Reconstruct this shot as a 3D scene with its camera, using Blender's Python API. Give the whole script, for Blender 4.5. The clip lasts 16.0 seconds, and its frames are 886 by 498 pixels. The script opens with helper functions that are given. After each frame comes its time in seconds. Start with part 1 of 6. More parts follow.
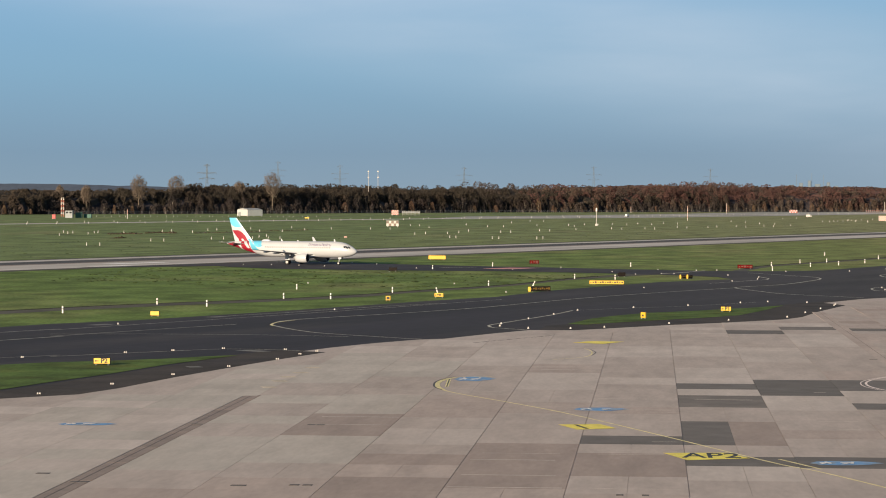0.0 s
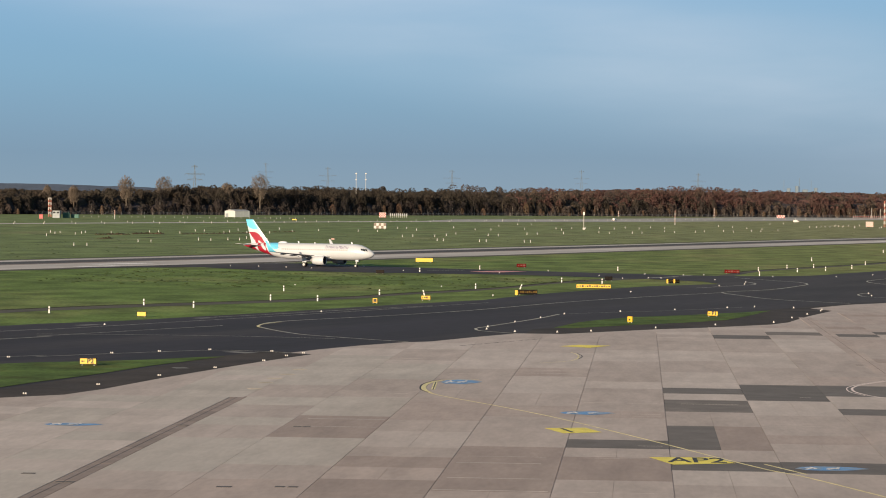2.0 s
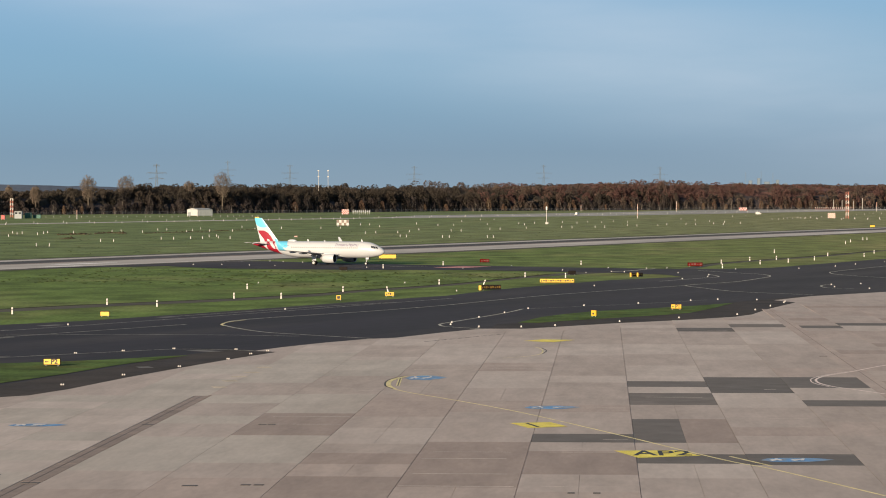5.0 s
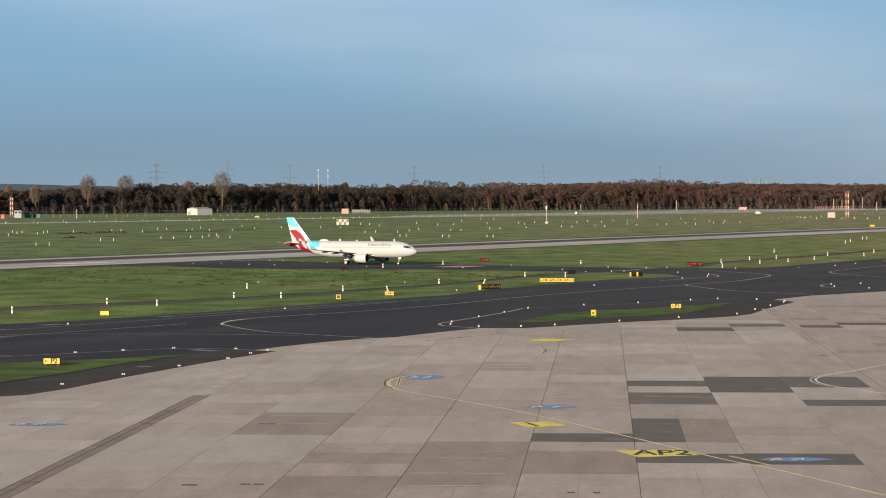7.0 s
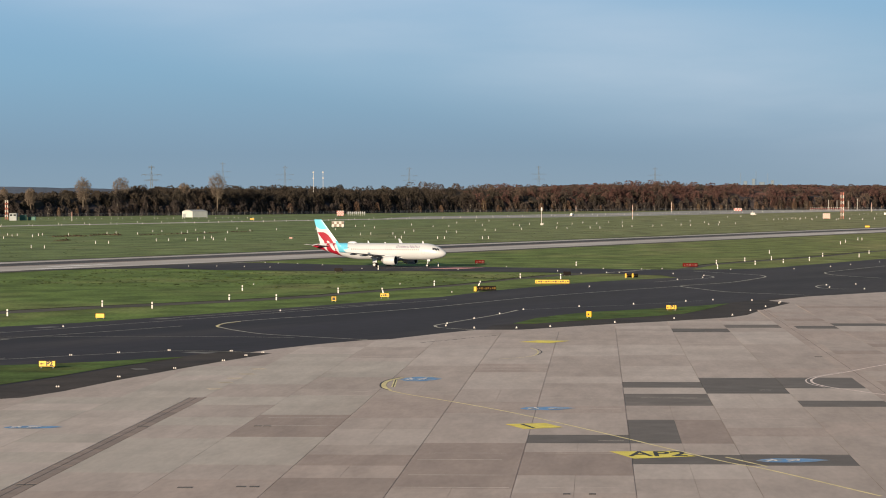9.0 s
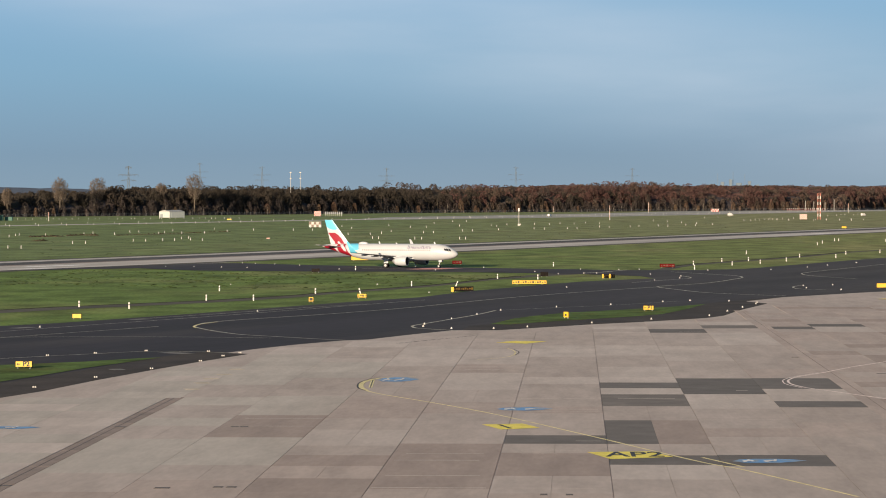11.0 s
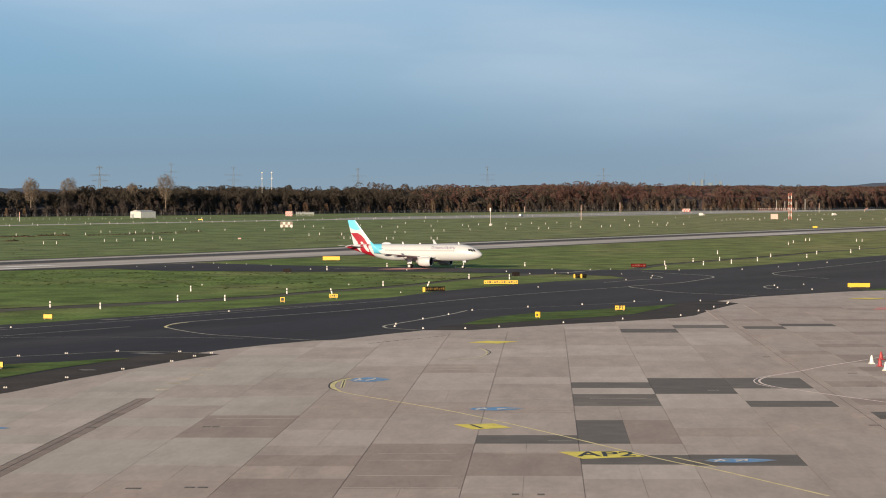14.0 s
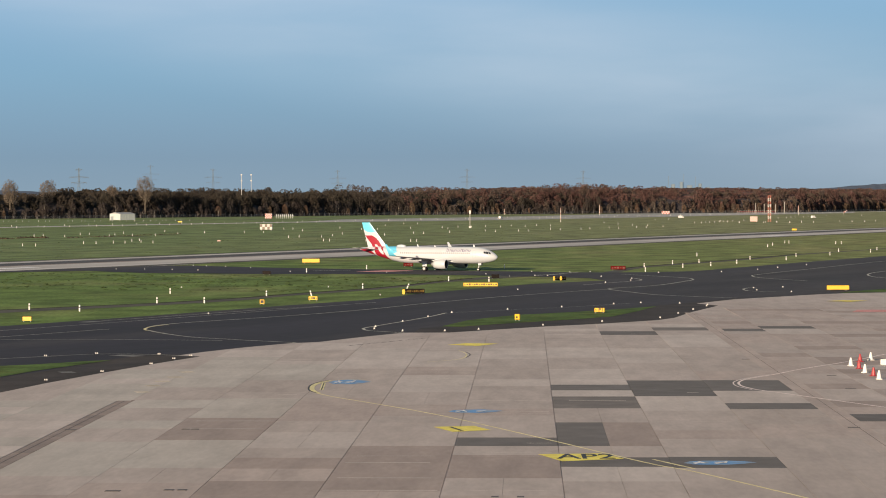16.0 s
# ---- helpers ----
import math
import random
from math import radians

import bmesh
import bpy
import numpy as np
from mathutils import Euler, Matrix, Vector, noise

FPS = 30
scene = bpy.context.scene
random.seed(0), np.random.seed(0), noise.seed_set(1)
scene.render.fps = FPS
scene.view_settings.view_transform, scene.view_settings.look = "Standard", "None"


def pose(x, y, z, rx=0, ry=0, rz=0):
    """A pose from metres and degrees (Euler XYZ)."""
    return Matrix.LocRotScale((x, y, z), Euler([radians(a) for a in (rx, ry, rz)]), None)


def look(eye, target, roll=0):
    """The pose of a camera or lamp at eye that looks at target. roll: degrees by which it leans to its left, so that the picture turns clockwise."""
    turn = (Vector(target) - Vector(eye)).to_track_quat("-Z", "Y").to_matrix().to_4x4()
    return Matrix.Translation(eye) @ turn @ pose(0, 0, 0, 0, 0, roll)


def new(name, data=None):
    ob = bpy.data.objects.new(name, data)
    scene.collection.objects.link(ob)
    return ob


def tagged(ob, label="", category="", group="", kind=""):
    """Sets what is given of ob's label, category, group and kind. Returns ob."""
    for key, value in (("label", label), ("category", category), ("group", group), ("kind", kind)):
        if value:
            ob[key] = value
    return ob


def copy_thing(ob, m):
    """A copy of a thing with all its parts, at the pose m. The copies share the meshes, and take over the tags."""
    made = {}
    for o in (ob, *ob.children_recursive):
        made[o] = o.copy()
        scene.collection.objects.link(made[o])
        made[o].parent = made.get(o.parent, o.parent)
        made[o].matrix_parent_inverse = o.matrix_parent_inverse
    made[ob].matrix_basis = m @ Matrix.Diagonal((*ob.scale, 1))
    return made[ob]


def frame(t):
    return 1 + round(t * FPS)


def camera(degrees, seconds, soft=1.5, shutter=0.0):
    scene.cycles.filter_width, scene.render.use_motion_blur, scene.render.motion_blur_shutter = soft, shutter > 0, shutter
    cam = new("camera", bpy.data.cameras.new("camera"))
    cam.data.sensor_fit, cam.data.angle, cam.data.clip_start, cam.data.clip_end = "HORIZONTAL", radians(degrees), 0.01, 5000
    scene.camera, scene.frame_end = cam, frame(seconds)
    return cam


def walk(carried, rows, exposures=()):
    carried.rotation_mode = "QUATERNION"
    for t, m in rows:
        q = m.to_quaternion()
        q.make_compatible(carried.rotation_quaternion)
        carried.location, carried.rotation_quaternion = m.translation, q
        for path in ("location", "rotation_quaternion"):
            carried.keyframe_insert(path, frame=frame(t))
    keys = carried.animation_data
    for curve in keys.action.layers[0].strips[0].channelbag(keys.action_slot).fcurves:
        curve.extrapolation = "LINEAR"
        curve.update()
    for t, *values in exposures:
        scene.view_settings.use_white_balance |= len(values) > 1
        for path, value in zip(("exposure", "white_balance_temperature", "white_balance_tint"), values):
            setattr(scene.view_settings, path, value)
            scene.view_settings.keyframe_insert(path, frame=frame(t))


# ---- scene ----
cam = camera(18.365, 16.0, soft=1.0)
EYE = (0.0, 0.0, 17.5)
TURNS = [(0.0, 88.905, -0.188, 4.397), (0.5, 88.924, 0.052, 4.337), (1.0, 88.936, -0.045, 4.353), (1.5, 88.948, -0.573, 4.157), (2.0, 88.965, -0.606, 4.139), (2.5, 88.952, -0.378, 3.744), (3.0, 88.915, 0.001, 3.512), (3.5, 88.889, 0.046, 3.407), (4.0, 88.872, 0.048, 3.337), (6.5, 88.907, 0.041, 3.391), (7.0, 88.872, 0.036, 3.353), (7.5, 88.872, 0.036, 3.312), (8.0, 88.882, 0.124, 3.298), (10.5, 88.933, 0.133, 3.117), (11.0, 88.918, 0.115, 2.777), (11.5, 88.922, 0.076, 2.642), (12.0, 88.916, 0.102, 2.609), (12.5, 88.930, 0.123, 2.482), (13.0, 88.915, 0.128, 2.396), (13.5, 88.951, 0.122, 2.358), (14.0, 88.917, 0.140, 2.181), (14.5, 88.953, 0.129, 2.034), (15.0, 88.965, 0.127, 1.937), (15.5, 88.984, 0.101, 1.889), (16.0, 88.965, 0.120, 1.755)]
walk(cam, [(t, pose(*EYE, rx, ry, rz)) for t, rx, ry, rz in TURNS], [(0.0, 0.8, 7350, 9), (16.0, 0.8, 7350, 9)])

# ---- light ----
SUN_FROM = Vector((-0.42, -0.88, 0.19)).normalized()
world = bpy.data.worlds.new("sky")
scene.world = world
world.use_nodes = True
wn, wl = world.node_tree.nodes, world.node_tree.links
back = wn["Background"]
back.inputs["Strength"].default_value = 0.1
sky = wn.new("ShaderNodeTexSky")
sky.sky_type, sky.sun_disc = "NISHITA", False
sky.sun_elevation = math.asin(SUN_FROM.z)
sky.sun_rotation = math.atan2(SUN_FROM.x, SUN_FROM.y)
sky.air_density, sky.dust_density, sky.ozone_density = 1.0, 0.6, 2.0
coords = wn.new("ShaderNodeTexCoord")
split = wn.new("ShaderNodeSeparateXYZ")
wl.new(coords.outputs["Generated"], split.inputs[0])
# autumn haze over the low horizon, thinning with height
haze = wn.new("ShaderNodeValToRGB")
wl.new(split.outputs["Z"], haze.inputs[0])
# the haze brightens away from the west
side = wn.new("ShaderNodeMapRange")
side.inputs["From Min"].default_value, side.inputs["From Max"].default_value = -0.25, 0.15
wl.new(split.outputs["X"], side.inputs["Value"])
cast = wn.new("ShaderNodeMix")
cast.data_type = "RGBA"
cast.inputs["A"].default_value, cast.inputs["B"].default_value = (0.82, 0.89, 0.93, 1), (0.92, 0.935, 0.95, 1)
wl.new(side.outputs[0], cast.inputs["Factor"])
hazy = wn.new("ShaderNodeVectorMath")
hazy.operation = "MULTIPLY"
wl.new(haze.outputs[0], hazy.inputs[0])
wl.new(cast.outputs["Result"], hazy.inputs[1])
stops = [(0.0, (1.6, 2.26, 3.05)), (0.016, (1.4, 2.16, 3.1)), (0.045, (1.5, 2.68, 3.98)), (0.075, (1.55, 2.88, 4.5)), (0.3, (1.5, 2.3, 3.4))]
for i, (at, colour) in enumerate(stops):
    e = haze.color_ramp.elements[i] if i < 2 else haze.color_ramp.elements.new(at)
    e.position, e.color = at, (*colour, 1)
fade = wn.new("ShaderNodeMapRange")
fade.inputs["From Min"].default_value, fade.inputs["From Max"].default_value = 0.1, 0.4
fade.inputs["To Min"].default_value, fade.inputs["To Max"].default_value = 1.0, 0.0
wl.new(split.outputs["Z"], fade.inputs["Value"])
blend = wn.new("ShaderNodeMix")
blend.data_type = "RGBA"
wl.new(fade.outputs[0], blend.inputs["Factor"])
sky_dim = wn.new("ShaderNodeVectorMath")
sky_dim.operation = "SCALE"
sky_dim.inputs["Scale"].default_value = 0.75
wl.new(sky.outputs[0], sky_dim.inputs[0])
wl.new(sky_dim.outputs[0], blend.inputs["A"])
wl.new(hazy.outputs[0], blend.inputs["B"])
# thin veils of high cloud
veil_map = wn.new("ShaderNodeMapping")
veil_map.inputs["Scale"].default_value = (5, 5, 26)
veil_map.inputs["Rotation"].default_value = (0.0, -0.15, 0.0)
wl.new(coords.outputs["Generated"], veil_map.inputs[0])
veil = wn.new("ShaderNodeTexNoise")
veil.inputs["Scale"].default_value, veil.inputs["Detail"].default_value = 1.6, 5
wl.new(veil_map.outputs[0], veil.inputs["Vector"])
veil_ramp = wn.new("ShaderNodeMapRange")
veil_ramp.inputs["From Min"].default_value, veil_ramp.inputs["From Max"].default_value = 0.05, 0.7
wl.new(veil.outputs[0], veil_ramp.inputs["Value"])
line = wn.new("ShaderNodeMath")  # height over the bank's middle line
line.operation = "MULTIPLY_ADD"
line.inputs[1].default_value = 0.19
wl.new(split.outputs["X"], line.inputs[0])
wl.new(split.outputs["Z"], line.inputs[2])
away = wn.new("ShaderNodeMath")
away.operation = "SUBTRACT"
away.inputs[1].default_value = 0.053
wl.new(line.outputs[0], away.inputs[0])
far_off = wn.new("ShaderNodeMath")
far_off.operation = "ABSOLUTE"
wl.new(away.outputs[0], far_off.inputs[0])
high = wn.new("ShaderNodeMapRange")
high.interpolation_type = "SMOOTHSTEP"
high.inputs["From Min"].default_value, high.inputs["From Max"].default_value = 0.0, 0.04
high.inputs["To Min"].default_value, high.inputs["To Max"].default_value = 0.52, 0.0
wl.new(far_off.outputs[0], high.inputs["Value"])
amount = wn.new("ShaderNodeMath")
amount.operation = "MULTIPLY"
wl.new(veil_ramp.outputs[0], amount.inputs[0])
wl.new(high.outputs[0], amount.inputs[1])
clouded = wn.new("ShaderNodeMix")
clouded.data_type = "RGBA"
clouded.inputs["B"].default_value = (3.2, 3.9, 5.05, 1)
wl.new(amount.outputs[0], clouded.inputs["Factor"])
wl.new(blend.outputs["Result"], clouded.inputs["A"])
wl.new(clouded.outputs["Result"], back.inputs["Color"])

sun = new("sun", bpy.data.lights.new("sun", "SUN"))
sun.data.energy, sun.data.angle, sun.data.color = 5.0, radians(0.6), (1.0, 0.82, 0.64)
sun.matrix_world = look(SUN_FROM * 100, (0, 0, 0))


# ---- materials ----
def material(name, colour, rough=0.8, metal=0.0, vary=0.2, scale=1.0, fine=12.0, bump=0.0, stretch=(1, 1, 1), turn=0.0,
             world_space=False, per_object=0.0, per_island=0.0, second=None, second_scale=0.1, second_amount=(0.5, 0.7), spec=0.5, along=None):
    m = bpy.data.materials.new(name)
    m.use_nodes = True
    n, l = m.node_tree.nodes, m.node_tree.links
    bsdf = n["Principled BSDF"]
    bsdf.inputs["Roughness"].default_value, bsdf.inputs["Metallic"].default_value = rough, metal
    bsdf.inputs["Specular IOR Level"].default_value = spec
    where = n.new("ShaderNodeNewGeometry").outputs["Position"] if world_space else n.new("ShaderNodeTexCoord").outputs["Object"]
    mapping = n.new("ShaderNodeMapping")
    mapping.vector_type = "TEXTURE"
    mapping.inputs["Rotation"].default_value = (0, 0, radians(turn))
    mapping.inputs["Scale"].default_value = stretch
    l.new(where, mapping.inputs[0])

    def cloud(size, detail=4.0):
        t = n.new("ShaderNodeTexNoise")
        t.inputs["Scale"].default_value, t.inputs["Detail"].default_value = size, detail
        l.new(mapping.outputs[0], t.inputs["Vector"])
        return t.outputs[0]

    def remap(value, a, b, lo, hi):
        r = n.new("ShaderNodeMapRange")
        for key, v in zip(("From Min", "From Max", "To Min", "To Max"), (a, b, lo, hi)):
            r.inputs[key].default_value = v
        l.new(value, r.inputs["Value"])
        return r.outputs[0]

    def times(a, b):
        t = n.new("ShaderNodeMath")
        t.operation = "MULTIPLY"
        l.new(a, t.inputs[0])
        l.new(b, t.inputs[1])
        return t.outputs[0]

    tone = times(remap(cloud(scale), 0.3, 0.7, 1 - vary, 1 + vary), remap(cloud(scale * fine), 0.3, 0.7, 1 - vary * 0.6, 1 + vary * 0.6))
    if per_object:
        tone = times(tone, remap(n.new("ShaderNodeObjectInfo").outputs["Random"], 0, 1, 1 - per_object, 1 + per_object))
    if per_island:
        tone = times(tone, remap(n.new("ShaderNodeNewGeometry").outputs["Random Per Island"], 0, 1, 1 - per_island, 1 + per_island))
    base = n.new("ShaderNodeRGB")
    base.outputs[0].default_value = (*colour, 1)
    shade = base.outputs[0]
    if second:
        mix = n.new("ShaderNodeMix")
        mix.data_type = "RGBA"
        share = remap(cloud(second_scale, 5), *second_amount, 0, 1)
        if along:  # more of it eastwards
            east = n.new("ShaderNodeSeparateXYZ")
            l.new(where, east.inputs[0])
            grown = n.new("ShaderNodeMath")
            grown.operation, grown.use_clamp = "ADD", True
            l.new(share, grown.inputs[0])
            l.new(remap(east.outputs["X"], *along, 0, 0.75), grown.inputs[1])
            share = grown.outputs[0]
        l.new(share, mix.inputs["Factor"])
        l.new(shade, mix.inputs["A"])
        mix.inputs["B"].default_value = (*second, 1)
        shade = mix.outputs["Result"]
    scaled = n.new("ShaderNodeVectorMath")
    scaled.operation = "SCALE"
    l.new(shade, scaled.inputs[0])
    l.new(tone, scaled.inputs["Scale"])
    l.new(scaled.outputs[0], bsdf.inputs["Base Color"])
    if bump:
        b = n.new("ShaderNodeBump")
        b.inputs["Strength"].default_value, b.inputs["Distance"].default_value = bump, 0.05
        l.new(cloud(scale * fine), b.inputs["Height"])
        l.new(b.outputs[0], bsdf.inputs["Normal"])
    return m


AIRFIELD = 67.0  # degrees of the runway's direction
GRASS = material("grass", (0.117, 0.178, 0.048), 0.95, vary=0.42, scale=0.085, fine=13, stretch=(0.8, 1.3, 1), turn=0, world_space=True,
                 second=(0.225, 0.228, 0.095), second_scale=0.02, second_amount=(0.5, 0.8), spec=0.1, along=(-60.0, 140.0))
# far grass, with the distance haze mixed into a paler, greyer green
FIELD = material("haze_paled_far_grass", (0.146, 0.195, 0.08), 0.95, vary=0.34, scale=0.06, fine=12, stretch=(0.8, 1.8, 1), world_space=True,
                 second=(0.24, 0.235, 0.12), second_scale=0.012, second_amount=(0.56, 0.84), spec=0.1, along=(-160.0, 130.0))
BROWN_ASPHALT = material("browned_shoulder_asphalt", (0.05, 0.041, 0.036), 0.9, vary=0.3, scale=0.15, world_space=True, second=(0.038, 0.033, 0.034), second_scale=0.1, spec=0.2)
LAWN = material("lawn", (0.08, 0.13, 0.034), 0.95, vary=0.4, scale=0.2, fine=9, world_space=True, second=(0.09, 0.11, 0.03), second_scale=0.15, spec=0.1)
ASPHALT = material("asphalt", (0.0245, 0.0215, 0.029), 0.85, vary=0.3, scale=0.06, fine=16, stretch=(5, 1, 1), turn=AIRFIELD, world_space=True,
                   second=(0.047, 0.041, 0.041), second_scale=0.05, spec=0.25, along=(-40.0, 60.0))
ROAD = material("road_asphalt", (0.09, 0.084, 0.067), 0.9, vary=0.2, scale=0.1, world_space=True, spec=0.2)
RUNWAY = material("runway_concrete", (0.48, 0.45, 0.42), 0.8, vary=0.25, scale=0.05, stretch=(8, 1, 1), turn=AIRFIELD, world_space=True, spec=0.3)
FAR_CONCRETE = material("far_grey_concrete", (0.3, 0.3, 0.28), 0.85, vary=0.25, scale=0.02, stretch=(8, 1, 1), turn=AIRFIELD, world_space=True, spec=0.3)
RUBBER = material("rubbered_concrete", (0.06, 0.056, 0.055), 0.8, vary=0.3, scale=0.05, stretch=(10, 1, 1), turn=AIRFIELD, world_space=True, spec=0.3)
CONCRETE = material("slab_concrete", (0.46, 0.398, 0.366), 0.85, vary=0.1, scale=0.5, fine=6, stretch=(1, 5, 1), world_space=True, per_object=0.045,
                    second=(0.4, 0.342, 0.31), second_scale=0.07, second_amount=(0.4, 0.65), spec=0.3)
GUTTER = material("gutter_concrete", (0.25, 0.2, 0.175), 0.85, vary=0.12, scale=0.4, world_space=True, per_object=0.1)
PATCH = material("repair_asphalt", (0.115, 0.104, 0.098), 0.9, vary=0.14, scale=0.4, world_space=True, per_object=0.16, second=(0.13, 0.12, 0.115), second_scale=0.2)
OLD = material("old_concrete", (0.318, 0.256, 0.228), 0.88, vary=0.11, scale=0.5, fine=6, stretch=(1, 5, 1), world_space=True, per_object=0.05,
               second=(0.362, 0.298, 0.265), second_scale=0.12, second_amount=(0.5, 0.72))
MID = material("browned_concrete", (0.395, 0.325, 0.293), 0.88, vary=0.11, scale=0.5, fine=6, stretch=(1, 5, 1), world_space=True, per_object=0.05,
               second=(0.435, 0.37, 0.335), second_scale=0.12, second_amount=(0.48, 0.7))
OLD_PATCH = material("worn_repair_asphalt", (0.145, 0.128, 0.118), 0.9, vary=0.16, scale=0.4, world_space=True, second=(0.17, 0.15, 0.138), second_scale=0.2)
GREENISH = material("lichened_concrete", (0.458, 0.419, 0.38), 0.86, vary=0.1, scale=0.5, fine=6, stretch=(1, 5, 1), world_space=True, per_object=0.05,
                    second=(0.405, 0.362, 0.324), second_scale=0.08, second_amount=(0.42, 0.66))
PALE = material("pale_concrete", (0.495, 0.435, 0.4), 0.85, vary=0.1, scale=0.5, fine=6, stretch=(1, 5, 1), world_space=True, per_object=0.05,
                second=(0.435, 0.375, 0.34), second_scale=0.07, second_amount=(0.45, 0.7))
YELLOW_LINE = material("yellow_line_paint", (0.72, 0.63, 0.32), 0.7, vary=0.25, scale=0.8, world_space=True)
FADED_LINE = material("faded_line_paint", (0.42, 0.4, 0.33), 0.7, vary=0.4, scale=0.5, world_space=True)
YELLOW_FIELD = material("yellow_ground_paint", (0.82, 0.7, 0.12), 0.7, vary=0.18, scale=0.8, world_space=True)
BLUE_FIELD = material("blue_ground_paint", (0.11, 0.3, 0.58), 0.7, second=(0.3, 0.34, 0.38), second_scale=0.7, second_amount=(0.45, 0.65), vary=0.2, scale=0.8, world_space=True)
BLACK_PAINT = material("black_paint", (0.03, 0.03, 0.03), 0.7, vary=0.2, scale=1)
WHITE_PAINT = material("white_paint", (0.6, 0.59, 0.57), 0.55, vary=0.08, scale=1)
FRESH_WHITE = material("runway_white_paint", (0.82, 0.8, 0.77), 0.6, vary=0.1, scale=0.3, world_space=True)
PINK_LINE = material("faded_red_white_line", (0.8, 0.69, 0.65), 0.7, vary=0.2, scale=0.6, world_space=True)
RED_FIELD = material("faded_red_ground_paint", (0.58, 0.25, 0.23), 0.8, vary=0.3, scale=0.3, world_space=True)
SIGN_YELLOW = material("sign_yellow", (0.56, 0.34, 0.03), 0.45, vary=0.06, scale=2)
SIGN_RED = material("sign_red", (0.085, 0.004, 0.004), 0.6, vary=0.1, scale=2, spec=0.05)
SIGN_BACK = material("sign_back", (0.016, 0.013, 0.012), 0.7, vary=0.2, scale=2, spec=0.1)
RED_PAINT = material("red_paint", (0.32, 0.04, 0.04), 0.5, vary=0.12, scale=2)
CONE_RED = material("cone_red", (0.26, 0.026, 0.035), 0.5, vary=0.1, scale=3)
STEEL = material("galvanised_steel", (0.3, 0.31, 0.32), 0.55, 0.6, vary=0.15, scale=2)
PYLON = material("weathered_pylon_steel", (0.1, 0.125, 0.15), 0.8, 0.0, vary=0.1, scale=0.3)
GREEN_PAINT = material("green_container_paint", (0.02, 0.1, 0.08), 0.6, vary=0.15, scale=1)
DARK = material("dark_metal", (0.03, 0.03, 0.032), 0.5, vary=0.2, scale=2)
IRON = material("cast_iron", (0.085, 0.075, 0.07), 0.7, vary=0.2, scale=3)
SHED = material("pale_sheet_metal", (0.4, 0.43, 0.43), 0.5, vary=0.07, scale=0.6)
ROOF = material("grey_roof_sheet", (0.3, 0.31, 0.32), 0.6, vary=0.1, scale=0.6)
LENS = material("frosted_glass", (0.38, 0.38, 0.375), 0.25, vary=0.05, scale=3)
GLASS = material("dark_glass", (0.015, 0.018, 0.022), 0.12, vary=0.1, scale=2)
RUBBER_TYRE = material("tyre_rubber", (0.025, 0.025, 0.026), 0.85, vary=0.15, scale=4)
BARK = material("bark", (0.1, 0.085, 0.068), 0.95, vary=0.3, scale=0.6)
BIRCH = material("pale_bark", (0.2, 0.18, 0.16), 0.9, vary=0.3, scale=0.6)
LEAF_OLIVE = material("olive_autumn_leaves", (0.045, 0.040, 0.034), 0.95, vary=0.22, scale=0.06, world_space=True, per_island=0.06,
                      second=(0.054, 0.044, 0.037), second_scale=0.04, second_amount=(0.42, 0.62), spec=0.1)
LEAF_RUST = material("rust_autumn_leaves", (0.100, 0.056, 0.052), 0.95, vary=0.34, scale=0.06, world_space=True, per_island=0.12,
                     second=(0.085, 0.067, 0.056), second_scale=0.035, second_amount=(0.45, 0.62), spec=0.1)
LEAF_AMBER = material("amber_autumn_leaves", (0.113, 0.081, 0.056), 0.95, vary=0.3, scale=0.06, world_space=True, per_island=0.12,
                      second=(0.105, 0.067, 0.051), second_scale=0.05, second_amount=(0.4, 0.6), spec=0.1)
TWIG = material("twiggy_brown_crown", (0.153, 0.125, 0.104), 0.95, vary=0.2, scale=0.2, per_island=0.2, spec=0.1)
# dark bluish tone: the shade inside the wood is put into this colour
UNDER = material("wood_interior_painted_shade", (0.046, 0.043, 0.049), 1.0, vary=0.35, scale=0.12, stretch=(1, 1, 6), world_space=True,
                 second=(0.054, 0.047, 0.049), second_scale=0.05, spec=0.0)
BRUSH = material("dark_bare_brush", (0.054, 0.048, 0.049), 0.95, vary=0.3, scale=0.06, world_space=True, per_island=0.12,
                 second=(0.072, 0.058, 0.054), second_scale=0.05, second_amount=(0.45, 0.65), spec=0.1)
EARTH = material("bare_earth", (0.062, 0.051, 0.034), 1.0, vary=0.3, scale=0.1, world_space=True, spec=0.1)
# dark tone for the shaded drop at the road's edge, painted flat
VERGE = material("verge_painted_shade", (0.045, 0.042, 0.028), 1.0, vary=0.3, scale=0.3, world_space=True, spec=0.05)
TUFT = material("rough_grass_tufts", (0.04, 0.055, 0.02), 1.0, vary=0.3, scale=0.2, world_space=True, per_island=0.3, spec=0.05)
LEAF_DARK = material("dark_undergrowth", (0.045, 0.040, 0.041), 0.95, vary=0.2, scale=0.05, world_space=True, per_island=0.06,
                     second=(0.058, 0.046, 0.044), second_scale=0.04, second_amount=(0.45, 0.65), spec=0.1)
LEAF_EDGE = material("grey_brown_edge_leaves", (0.073, 0.060, 0.056), 0.95, vary=0.35, scale=0.07, world_space=True, per_island=0.18,
                     second=(0.098, 0.075, 0.060), second_scale=0.05, second_amount=(0.48, 0.62), spec=0.1)
DIM_YELLOW = material("dim_yellow_ink", (0.14, 0.085, 0.015), 0.6, vary=0.1)
FAR_WALL = material("hazy_distant_wall", (0.115, 0.155, 0.2), 0.9, vary=0.05, scale=0.05)
